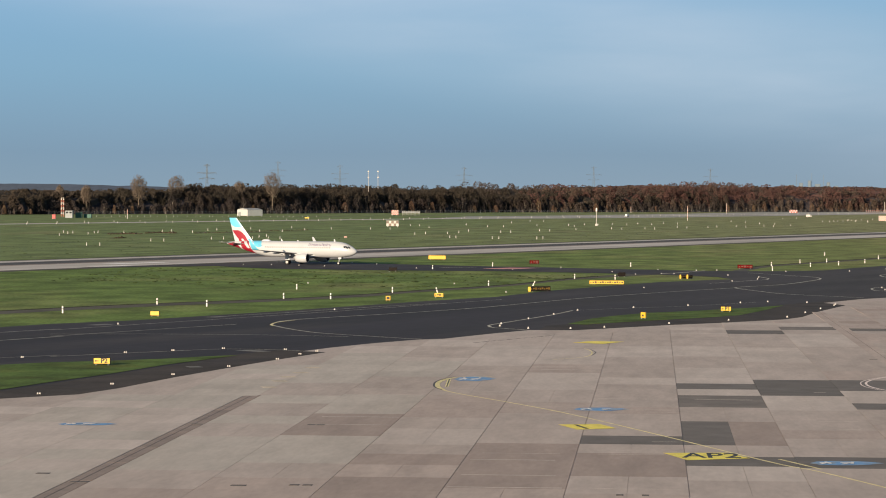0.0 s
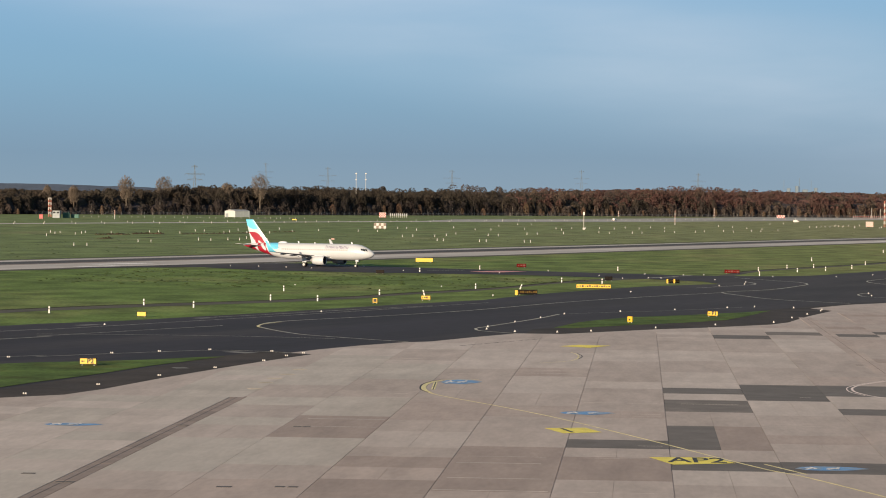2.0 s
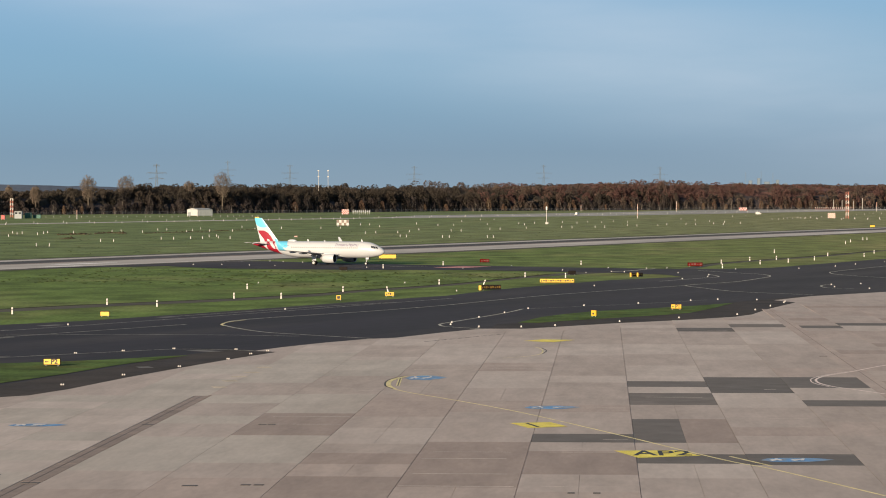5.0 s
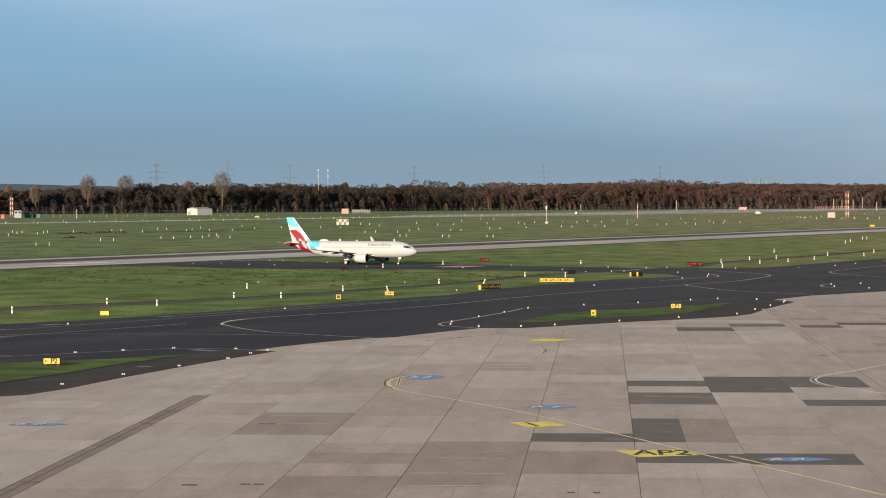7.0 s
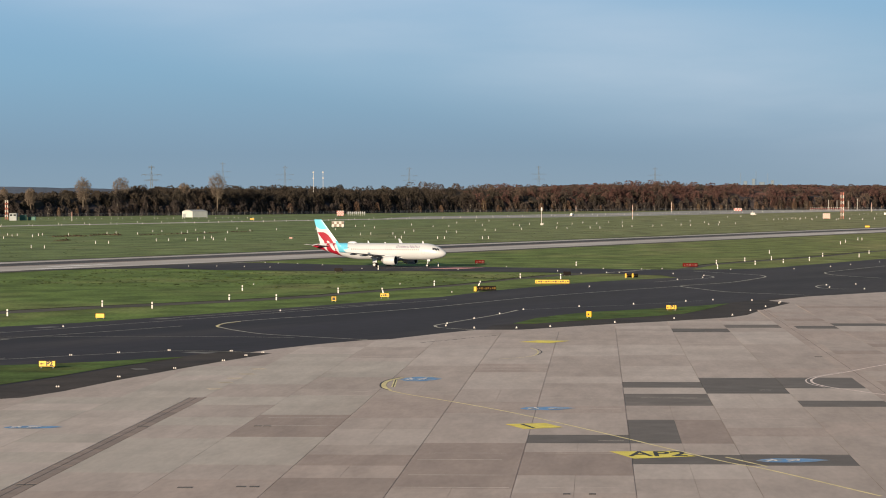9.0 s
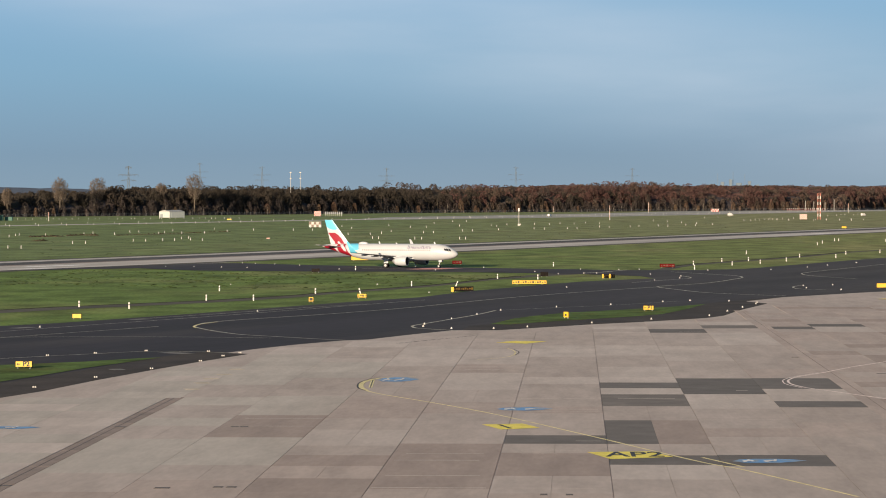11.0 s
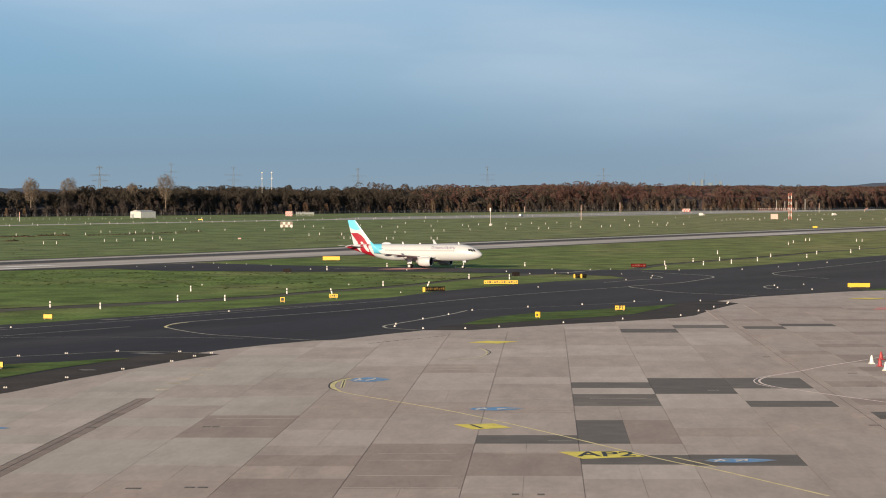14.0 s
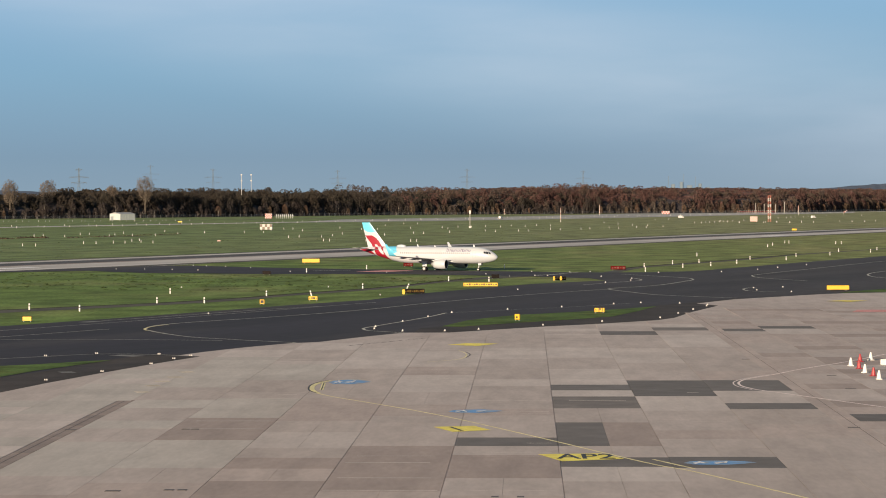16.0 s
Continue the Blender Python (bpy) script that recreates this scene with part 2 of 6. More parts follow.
DIM_INK = material("dim_sign_ink", (0.1, 0.035, 0.03), 0.7, vary=0.1)
SEAM = material("worn_pale_seam", (0.5, 0.445, 0.405), 0.9, vary=0.25, scale=0.6, world_space=True)


def leafy(m, share):
    """Leaves let part of the light through."""
    n, l = m.node_tree.nodes, m.node_tree.links
    bsdf, out = n["Principled BSDF"], n["Material Output"]
    thin, mix = n.new("ShaderNodeBsdfTranslucent"), n.new("ShaderNodeMixShader")
    l.new(bsdf.inputs["Base Color"].links[0].from_socket, thin.inputs["Color"])
    mix.inputs[0].default_value = share
    l.new(bsdf.outputs[0], mix.inputs[1])
    l.new(thin.outputs[0], mix.inputs[2])
    l.new(mix.outputs[0], out.inputs["Surface"])


for leaf in (BRUSH, LEAF_OLIVE, LEAF_RUST, LEAF_AMBER, LEAF_EDGE, LEAF_DARK, TWIG):
    leafy(leaf, 0.1)
FADED_MARK = material("faded_yellow_mark", (0.53, 0.46, 0.36), 0.85, vary=0.3, scale=0.5, world_space=True)
WORN_SPOT = material("worn_asphalt_spot", (0.17, 0.165, 0.155), 0.85, vary=0.35, scale=0.5, world_space=True)
PALE_RED = material("bleached_red_band", (0.38, 0.24, 0.21), 0.6, vary=0.15, scale=0.6)
FADED_RED = material("faded_red_band", (0.42, 0.15, 0.12), 0.6, vary=0.15, scale=0.6)
HUT_WHITE = material("weathered_white_paint", (0.4, 0.39, 0.38), 0.6, vary=0.15, scale=0.6)
HUT_GREY = material("grey_hut_wall", (0.2, 0.23, 0.25), 0.6, vary=0.1, scale=0.6)
# blue-grey because the haze of distance is part of this base colour
HILL = material("haze_blue_hill", (0.08, 0.105, 0.15), 1.0, vary=0.15, scale=0.01, world_space=True, spec=0.0)
AIR_WHITE = material("aircraft_white_paint", (0.385, 0.415, 0.455), 0.3, vary=0.03, scale=0.4)
AIR_RED = material("aircraft_crimson_paint", (0.24, 0.01, 0.024), 0.3, vary=0.05, scale=0.4)
AIR_BLUE = material("aircraft_sky_blue_paint", (0.09, 0.4, 0.58), 0.3, vary=0.05, scale=0.4)
AIR_GREY = material("aircraft_grey_paint", (0.33, 0.345, 0.37), 0.4, vary=0.06, scale=0.5)
AIR_TITLE = material("title_paint", (0.15, 0.13, 0.2), 0.4, vary=0.05, scale=1)
PANE = material("cabin_window_pane", (0.2, 0.2, 0.21), 0.3, vary=0.1, scale=2)


# ---- mesh helpers ----
def finish(bm, name, mats, smooth=False):
    me = bpy.data.meshes.new(name)
    bm.normal_update()
    bm.to_mesh(me)
    bm.free()
    for m in mats if isinstance(mats, (list, tuple)) else [mats]:
        me.materials.append(m)
    if smooth:
        me.polygons.foreach_set("use_smooth", [True] * len(me.polygons))
    return me


def part(name, bm, mats, parent=None, label="", at=None, smooth=False):
    ob = new(name, finish(bm, name, mats, smooth))
    ob.parent = parent
    if at is not None:
        ob.matrix_basis = at
    return tagged(ob, label)


def shared(name, me, parent, at):
    ob = new(name, me)
    ob.parent, ob.matrix_basis = parent, at
    return ob


def thing(name, label, category, group="", at=None):
    ob = new(name)
    ob.empty_display_size = 0.2
    if at is not None:
        ob.matrix_basis = at
    return tagged(ob, label, category, group)


def box(bm, x0, x1, y0, y1, z0, z1, bevel=0.0, mi=0):
    r = bmesh.ops.create_cube(bm, size=1)
    for v in r["verts"]:
        v.co = ((x0 + x1) / 2 + v.co.x * (x1 - x0), (y0 + y1) / 2 + v.co.y * (y1 - y0), (z0 + z1) / 2 + v.co.z * (z1 - z0))
    faces = {f for v in r["verts"] for f in v.link_faces}
    for f in faces:
        f.material_index = mi
    if bevel:
        edges = {e for f in faces for e in f.edges}
        bmesh.ops.bevel(bm, geom=list(edges), offset=bevel, segments=1, affect="EDGES")
    return bm


def bar(bm, a, b, r, sides=4, r2=None, mi=0):
    """A rod from a to b."""
    a, b = Vector(a), Vector(b)
    d = b - a
    turn = d.to_track_quat("Z", "Y").to_matrix().to_4x4()
    got = bmesh.ops.create_cone(bm, cap_ends=True, segments=sides, radius1=r, radius2=r if r2 is None else r2, depth=d.length,
                                matrix=Matrix.Translation((a + b) / 2) @ turn)
    for f in {f for v in got["verts"] for f in v.link_faces}:
        f.material_index = mi
    return bm


def lathe(bm, profile, sides=16, axis="z", mi=0):
    """Turns (radius, height) pairs round the axis."""
    rings = []
    for r, h in profile:
        ring = []
        for i in range(sides):
            a = math.tau * i / sides
            c, s = r * math.cos(a), r * math.sin(a)
            ring.append(bm.verts.new({"z": (c, s, h), "x": (h, c, s), "y": (s, h, c)}[axis]))
        rings.append(ring)
    for p, q in zip(rings, rings[1:]):
        for i in range(sides):
            j = (i + 1) % sides
            f = bm.faces.new((p[i], p[j], q[j], q[i]))
            f.material_index = mi
    for ring, flip in ((rings[0], True), (rings[-1], False)):
        f = bm.faces.new(list(reversed(ring)) if flip else ring)
        f.material_index = mi
    return bm


def smooth_line(points, steps=6):
    """A Catmull-Rom line through the points."""
    p = [Vector((*q, 0)) for q in points]
    p = [2 * p[0] - p[1]] + p + [2 * p[-1] - p[-2]]
    out = []
    for a, b, c, d in zip(p, p[1:], p[2:], p[3:]):
        for k in range(steps):
            t = k / steps
            out.append(0.5 * (2 * b + (c - a) * t + (2 * a - 5 * b + 4 * c - d) * t * t + (3 * b - a - 3 * c + d) * t ** 3))
    return out + [p[-2]]


def sheet(name, outline, z, mat, label, category="", drop=0.0, kind="structure"):
    """A flat polygon at height z with a skirt."""
    bm = bmesh.new()
    top = [bm.verts.new((x, y, z)) for x, y in outline]
    f = bm.faces.new(top)
    f.normal_update()
    if f.normal.z < 0:
        f.normal_flip()
    bmesh.ops.triangulate(bm, faces=[f])
    return tagged(part(name, bm, mat), label, category, kind=kind)


def ribbon(name, points, width, z, mat, label, category="", parent=None, steps=6, kind="structure"):
    line = smooth_line(points, steps)
    bm = bmesh.new()
    rows = []
    for i, p in enumerate(line):
        d = (line[min(i + 1, len(line) - 1)] - line[max(i - 1, 0)]).normalized()
        n = Vector((-d.y, d.x, 0)) * width / 2
        rows.append([bm.verts.new((p.x + n.x, p.y + n.y, z)), bm.verts.new((p.x - n.x, p.y - n.y, z))])
    for a, b in zip(rows, rows[1:]):
        bm.faces.new((a[0], a[1], b[1], b[0]))
    bmesh.ops.recalc_face_normals(bm, faces=bm.faces)
    for f in bm.faces:
        f.normal_update()
        if f.normal.z < 0:
            f.normal_flip()
    ob = part(name, bm, mat, parent)
    return tagged(ob, label, category, kind=kind) if parent is None else ob


def band(left, right):
    return [*left, *reversed(right)]


def lettering(name, text, size, mat, parent, at, sx=1.0, sy=1.0, weight=0.03):
    """Text as a mesh, centred on its pose."""
    cu = bpy.data.curves.new(name, "FONT")
    cu.body, cu.size, cu.align_x, cu.align_y, cu.extrude = text, size, "CENTER", "CENTER", 0.004
    cu.offset = weight * size
    tmp = bpy.data.objects.new(name, cu)
    me = bpy.data.meshes.new_from_object(tmp)
    bpy.data.objects.remove(tmp)
    me.materials.clear()
    me.materials.append(mat)
    me.transform(Matrix.Diagonal((sx, sy, 1, 1)))
    ob = new(name, me)
    ob.parent, ob.matrix_basis = parent, at
    return ob


# ---- ground and pavements ----
bm = bmesh.new()
bmesh.ops.create_grid(bm, x_segments=24, y_segments=24, size=9000)
tagged(part("ground", bm, GRASS), "mown green airfield grass with straw-coloured streaks", "grass field", kind="structure")

# sheet over the ground that carries the far field's haze in its colour
sheet("grass_field_far", [(-580.0, -200.0), (-171.0, 740.0), (-67.0, 1000.0), (74.0, 1344.0), (145.0, 1510.0), (695.0, 2830.0), (1500.0, 4900.0), (-2600.0, 4900.0), (-2600.0, -200.0)], 0.012, FIELD,
      "green grass between the two runways, paled by painted haze", "grass field")
sheet("runway_1", [(-520.5, -250.0), (-143.0, 643.0), (-100.6, 716.1), (-50.9, 855.9), (21.2, 1035.2), (71.4, 1163.2), (134.4, 1316.3), (720.0, 2738.0),
                   (700.0, 2818.0), (153.2, 1501.1), (82.0, 1336.3), (24.3, 1186.7), (-58.9, 991.1), (-118.2, 841.2), (-163.0, 732.9), (-560.0, -207.0)],
      0.03, RUNWAY, "pale grey concrete runway across the grass", "runway")
# rubber-darkened lane and painted touchdown mark on the runway
def runway_strip(name, a, b, z, mat, label, category, y0=-200.0, y1=2750.0):
    near = [(-520.5, -250.0), (-143.0, 643.0), (-50.9, 855.9), (71.4, 1163.2), (134.4, 1316.3), (720.0, 2738.0)]
    far = [(-560.0, -207.0), (-163.0, 732.9), (-58.9, 991.1), (82.0, 1336.3), (153.2, 1501.1), (700.0, 2818.0)]
    mid = lambda k: [(p[0] + (q[0] - p[0]) * k, p[1] + (q[1] - p[1]) * k) for p, q in zip(near, far)]
    return sheet(name, band(mid(a), mid(b)), z, mat, label, category)


runway_strip("runway_rubber_lane", 0.52, 0.82, 0.045, RUBBER, "dark rubber-stained lane along the runway", "runway")
runway_strip("runway_rubber_fringe", 0.44, 0.515, 0.045, GUTTER, "brownish worn fringe beside the rubber lane", "runway")
runway_strip("runway_shoulder", -0.13, -0.01, 0.035, ROAD, "dark asphalt shoulder beside the runway", "runway shoulder")
runway_strip("runway_far_shoulder", 1.01, 1.1, 0.035, ROAD, "dark asphalt shoulder behind the runway", "runway shoulder")
ribbon("touchdown_mark", [(-138.9, 689.2), (-128.0, 710.0)], 5.0, 0.06, FRESH_WHITE, "white painted touchdown bar on the runway", "runway marking")
ribbon("touchdown_mark_near", [(-138.0, 664.9), (-130.5, 679.0)], 4.0, 0.06, FRESH_WHITE, "white painted touchdown bar on the runway", "runway marking")
ribbon("touchdown_mark_far", [(110.9, 1286.3), (122.9, 1316.1)], 6.0, 0.06, FRESH_WHITE, "white painted touchdown bar on the runway", "runway marking")

ribbon("far_runway", [(-1250.0, -520.0), (-373.3, 1678.9), (-202.6, 2094.2), (-37.7, 2490.0), (207.9, 3062.2), (390.0, 3480.0), (700.0, 4200.0)], 26, 0.03, RUNWAY,
       "distant pale concrete runway parallel to the first", "runway")
sheet("far_runway_apron", [(-165.0, 2430.0), (-108.4, 2539.3), (7.6, 2843.3), (122.9, 3304.2), (303.8, 3587.3), (463.0, 3891.8), (400.8, 3368.9), (255.4, 3015.5), (96.6, 2597.1), (6.4, 2380.5), (-85.5, 2217.5), (-180.0, 2100.0)],
      0.02, FAR_CONCRETE, "wide grey concrete turning area beside the far runway", "runway")
ribbon("far_taxiway", [(-330.0, 2240.0), (-100.0, 2790.0), (130.0, 3340.0), (360.0, 3890.0)], 12, 0.03, ROAD, "distant grey taxiway before the woods", "taxiway")

# main taxiway with its exits
sheet("taxiway", [(-215.0, 60.0), (-81.6, 366.7), (-72.4, 378.9), (-57.0, 411.4), (-46.7, 435.4), (-39.2, 453.0), (-27.4, 477.1), (-19.7, 508.5), (-9.8, 537.0), (1.4, 566.2),
                  (13.5, 584.2), (16.8, 588.1), (13.9, 605.0), (1.5, 620.0), (-11.4, 628.8), (-24.7, 637.9), (-38.2, 642.2), (-62.3, 643.9), (-79.3, 649.8), (-91.4, 653.6),
                  (-108.7, 674.6), (-139.6, 652.9), (-97.7, 725.7), (-88.8, 726.7), (-67.8, 704.8), (-45.3, 689.3), (-26.3, 678.9), (-12.2, 668.6), (1.6, 661.2), (13.4, 654.4), (22.4, 654.2),
                  (31.2, 655.6), (40.9, 665.1), (58.1, 710.1), (77.8, 761.3), (249.2, 1176.3), (319.0, 1146.4), (149.5, 687.8), (66.6, 468.5), (29.9, 378.8),
                  (-16.1, 338.9), (-36.5, 279.1), (-49.3, 229.3), (-79.7, 149.5), (-150.0, 60.0)],
      0.055, ASPHALT, "dark asphalt taxiway with exits and faded lines", "taxiway")

sheet("grass_island_west", [(-139.3, 199.0), (-66.9, 276.7), (-62.8, 281.8), (-57.4, 285.0), (-52.2, 289.3), (-47.2, 295.7), (-45.2, 296.9), (-50.2, 278.7), (-53.1, 263.4),
                            (-56.1, 252.0), (-58.3, 241.3), (-71.6, 203.9), (-109.4, 149.2)], 0.09, LAWN, "mown green grass island between taxiway and apron", "grass")
sheet("grass_island_east", [(-11.8, 375.8), (-8.8, 393.5), (-5.7, 403.0), (-1.5, 413.0), (7.2, 423.7), (16.3, 437.2), (21.2, 446.7), (16.7, 424.1), (12.7, 407.7), (8.2, 399.7),
                            (2.6, 392.1), (-5.4, 381.1), (-9.1, 374.2)], 0.09, LAWN, "mown green grass island between taxiway and apron", "grass")
sheet("grass_island_far", [(57.7, 509.4), (61.7, 518.3), (75.6, 542.2), (109.4, 636.7), (124.4, 636.7), (89.5, 537.2), (71.6, 513.3)], 0.09, LAWN, "mown green grass island beside the apron", "grass")

# browned asphalt shoulders round the islands
sheet("taxiway_shoulder_west", [(-34.0, 306.0), (-42.0, 309.0), (-45.6, 299.0), (-49.0, 280.0), (-57.0, 243.0), (-70.0, 205.0), (-52.0, 205.0), (-44.0, 240.0), (-36.0, 285.0)], 0.062, BROWN_ASPHALT,
      "brownish worn asphalt shoulder beside the apron", "taxiway shoulder")
sheet("taxiway_shoulder_east", [(-14.5, 371.0), (-10.0, 379.0), (6.0, 401.0), (15.0, 425.0), (21.5, 450.0), (29.0, 466.0), (37.0, 482.0), (40.0, 480.0), (33.0, 450.0), (20.0, 388.0), (-5.0, 360.0), (-15.0, 356.0)], 0.062, BROWN_ASPHALT,
      "brownish worn asphalt shoulder beside the apron", "taxiway shoulder")

# scraped earth in the far grass
for pts, w in (([(-254.0, 1250.0), (-238.0, 1256.0)], 10), ([(-218.0, 1296.0), (-200.0, 1302.0), (-183.0, 1314.0)], 9), ([(-273.0, 1214.0), (-262.0, 1220.0)], 14), ([(-210.0, 1150.0), (-206.0, 1152.0)], 14)):
    ribbon("earth_scrape", pts, w, 0.02, EARTH, "scraped strip of bare brown earth in grass", "bare earth")

# perimeter road
sheet("perimeter_road", band([(-230.0, 110.0), (-92.9, 417.4), (-79.4, 440.0), (-63.9, 461.3), (-51.9, 484.5), (-44.0, 506.7), (-31.1, 538.3), (-25.5, 556.4), (-18.8, 583.9), (-9.0, 618.0), (-2.0, 632.0)],
                             [(-225.0, 100.0), (-90.7, 407.3), (-77.8, 429.5), (-62.2, 451.5), (-50.2, 473.7), (-42.9, 498.3), (-30.1, 528.5), (-24.8, 547.0), (-18.3, 575.0), (-7.0, 606.0), (4.0, 626.0)]),
      0.03, ROAD, "narrow grey service road through the grass", "road")
# dark ribbons paint the shadow line along the road's far side
ribbon("road_verge", [(-140.0, 320.0), (-92.9, 417.9), (-79.4, 440.5), (-63.9, 461.8), (-51.9, 485.0), (-44.0, 507.2), (-31.1, 538.8), (-25.5, 556.9), (-18.8, 584.4), (-12.0, 608.0)], 1.6, 0.035, VERGE, "dark painted shade along the service road's edge", "road verge")
ribbon("road_verge_east", [(24.0, 690.0), (32.2, 719.5), (63.3, 800.9), (87.1, 874.9)], 1.6, 0.035, VERGE, "dark painted shade along the service road's edge", "road verge")
ribbon("perimeter_road_east", [(20.0, 655.0), (27.0, 693.9), (34.2, 717.5), (65.3, 798.9), (89.1, 872.9), (190.0, 1115.0)], 3.6, 0.03, ROAD, "narrow grey service road through the grass", "road")
sheet("red_field", [(-41.5, 664.0), (-38.0, 660.5), (-33.5, 660.5), (-27.7, 673.0), (-35.5, 674.0)], 0.075, RED_FIELD, "faded red painted patch on the exit taxiway", "ground marking")

ribbon("exit_line_east", [(1.9, 627.7), (5.0, 633.6), (8.5, 639.5)], 0.8, 0.078, FADED_LINE, "pale worn line along the exit taxiway", "taxiway line")
ribbon("exit_edge_line", [(-52.3, 670.8), (-47.9, 673.3), (-43.6, 675.8)], 0.9, 0.078, FADED_LINE, "faded pale line along the exit taxiway", "taxiway line")

# faded guide lines of the taxiway
for pts, w in (([(-86.8, 333.9), (-82.5, 342.8), (-77.2, 352.6)], 0.3), ([(-61.6, 394.2), (-55.0, 406.5), (-49.0, 419.4), (-42.3, 433.1), (-33.9, 447.5)], 0.3),
               ([(-82.2, 316.1), (-78.0, 324.0), (-72.7, 334.5)], 0.4), ([(-73.8, 283.6), (-69.6, 289.1), (-64.5, 294.7)], 0.25)):
    ribbon("taxi_line", pts, w, 0.078, FADED_LINE, "faded pale guide line on dark asphalt", "taxiway line")
for pts, w in (([(-51.5, 367.6), (-51.9, 374.2), (-51.2, 381.1), (-47.5, 390.1), (-39.1, 404.7), (-31.9, 419.2), (-25.0, 435.7), (-16.0, 462.5), (-8.8, 481.3), (3.3, 507.8), (15.9, 532.2)], 0.3), ([(-51.5, 367.6), (-48.1, 358.3), (-43.1, 348.0), (-38.1, 342.6), (-32.7, 337.3), (-28.2, 333.5)], 0.3), ([(-75.6, 339.5), (-61.6, 341.5), (-47.2, 340.8), (-37.7, 338.4)], 0.2), ([(-77.7, 349.4), (-67.1, 371.8), (-55.1, 397.2), (-45.0, 419.6), (-25.7, 464.6)], 0.2), ([(-74.4, 334.0), (-63.9, 354.5), (-56.5, 369.0)], 0.22), ([(-65.0, 291.9), (-58.2, 299.6), (-53.8, 304.2), (-48.8, 309.0), (-42.7, 308.2), (-37.8, 305.0)], 0.22), ([(-12.4, 421.1), (-14.6, 406.8), (-17.6, 392.3), (-20.9, 377.3), (-22.0, 372.2), (-22.1, 368.9), (-21.4, 365.0), (-20.0, 362.7), (-16.1, 358.2)], 0.32)):
    ribbon("taxi_line", pts, w * 1.25, 0.075, FADED_LINE, "faded yellow guide line on dark asphalt", "taxiway line")
for pts, w in (([(36.7, 483.1), (33.2, 487.1), (23.8, 499.6), (18.3, 519.3), (15.9, 530.6), (17.3, 537.4), (26.4, 555.3), (33.6, 582.2), (35.9, 594.4), (35.0, 607.2), (29.6, 620.2), (21.9, 638.6)], 0.35), ([(69.6, 681.1), (56.9, 644.7), (52.5, 630.3), (51.0, 623.3), (51.0, 612.1), (53.1, 601.4), (59.5, 583.2)], 0.3), ([(45.0, 540.2), (43.0, 536.7), (41.7, 529.9), (41.8, 521.8), (43.6, 517.2), (46.6, 515.7)], 0.3), ([(11.4, 558.4), (19.8, 577.7), (23.7, 585.8), (24.7, 594.0), (23.3, 606.8)], 0.28), ([(1.8, 628.5), (5.5, 635.6), (12.3, 655.5)], 0.5), ([(-11.5, 422.2), (-3.1, 432.2), (5.6, 441.6), (17.1, 458.8)], 0.14), ([(86.2, 661.4), (81.2, 646.5), (77.9, 629.7), (77.2, 613.7), (78.8, 604.9)], 0.35), ([(69.6, 681.1), (94.6, 753.6), (129.4, 846.2)], 0.3)):
    ribbon("taxi_line", pts, w * 1.25, 0.075, FADED_LINE, "faded yellow guide line on dark asphalt", "taxiway line")
ribbon("turn_tip", [(-50.8, 364.9), (-51.5, 367.6), (-51.8, 370.3), (-51.7, 375.8), (-50.3, 382.3)], 0.34, 0.08, YELLOW_LINE, "brighter bend of a guide line", "taxiway line")

# ---- apron ----
S, X0, ROW = 7.3105, -19.7577, 0.35
apron = sheet("apron", [(-149.4, -119.5), (-150.0, 40.0), (-79.7, 149.4), (-55.8, 230.7), (-50.2, 236.6), (-48.2, 244.4), (-45.8, 259.9), (-42.8, 275.5), (-40.0, 289.1), (-36.4, 304.0), (-39.2, 306.1),
                        (-36.9, 313.7), (-33.3, 323.0), (-28.7, 332.2), (-25.5, 335.0), (-20.7, 347.7), (-16.1, 358.3), (-10.2, 358.6), (-6.6, 363.3), (2.1, 375.0), (10.4, 383.8),
                        (18.8, 395.0), (21.6, 402.6), (25.3, 422.8), (31.2, 448.5), (28.2, 457.9), (35.8, 476.6), (41.5, 484.7), (47.3, 493.0), (53.3, 501.6), (59.1, 507.5),
                        (66.5, 510.3), (119.5, 537.7), (219.1, 298.7), (150.0, 40.0), (149.4, -119.5)], 0.075, CONCRETE, "weathered beige concrete apron of square slabs", "apron")


def inside(x, y, ring):
    hit = False
    for (ax, ay), (bx, by) in zip(ring, ring[1:] + ring[:1]):
        if (ay > y) != (by > y) and x < (bx - ax) * (y - ay) / (by - ay) + ax:
            hit = not hit
    return hit


# markings of the apron
LINE_Z = 0.118
ribbon("lead_in_line", [(-15.5, 264.8), (-17.6, 263.9), (-19.2, 262.6), (-19.8, 260.1), (-20.1, 256.5), (-20.0, 252.6), (-19.6, 248.9), (-18.7, 245.2), (-16.8, 240.5), (-13.4, 233.9), (-9.2, 225.3), (-5.3, 216.2), (1.3, 198.7), (5.1, 188.2), (8.5, 179.2), (10.8, 174.5), (16.3, 159.4)], 0.24, LINE_Z, YELLOW_LINE, "thin yellow lead-in line curving over the apron", "apron line")
ribbon("lead_in_line_short", [(8.4, 183.1), (10.8, 176.7)], 0.24, LINE_Z, YELLOW_LINE, "short yellow line beside the lead-in line", "apron line")
ribbon("lead_in_bend", [(-18.9, 245.7), (-19.8, 248.9), (-20.2, 252.6), (-20.3, 256.5), (-19.9, 260.4), (-19.1, 263.4)], 0.16, LINE_Z + 0.004, BLACK_PAINT, "black edge of the lead-in bend", "apron line")
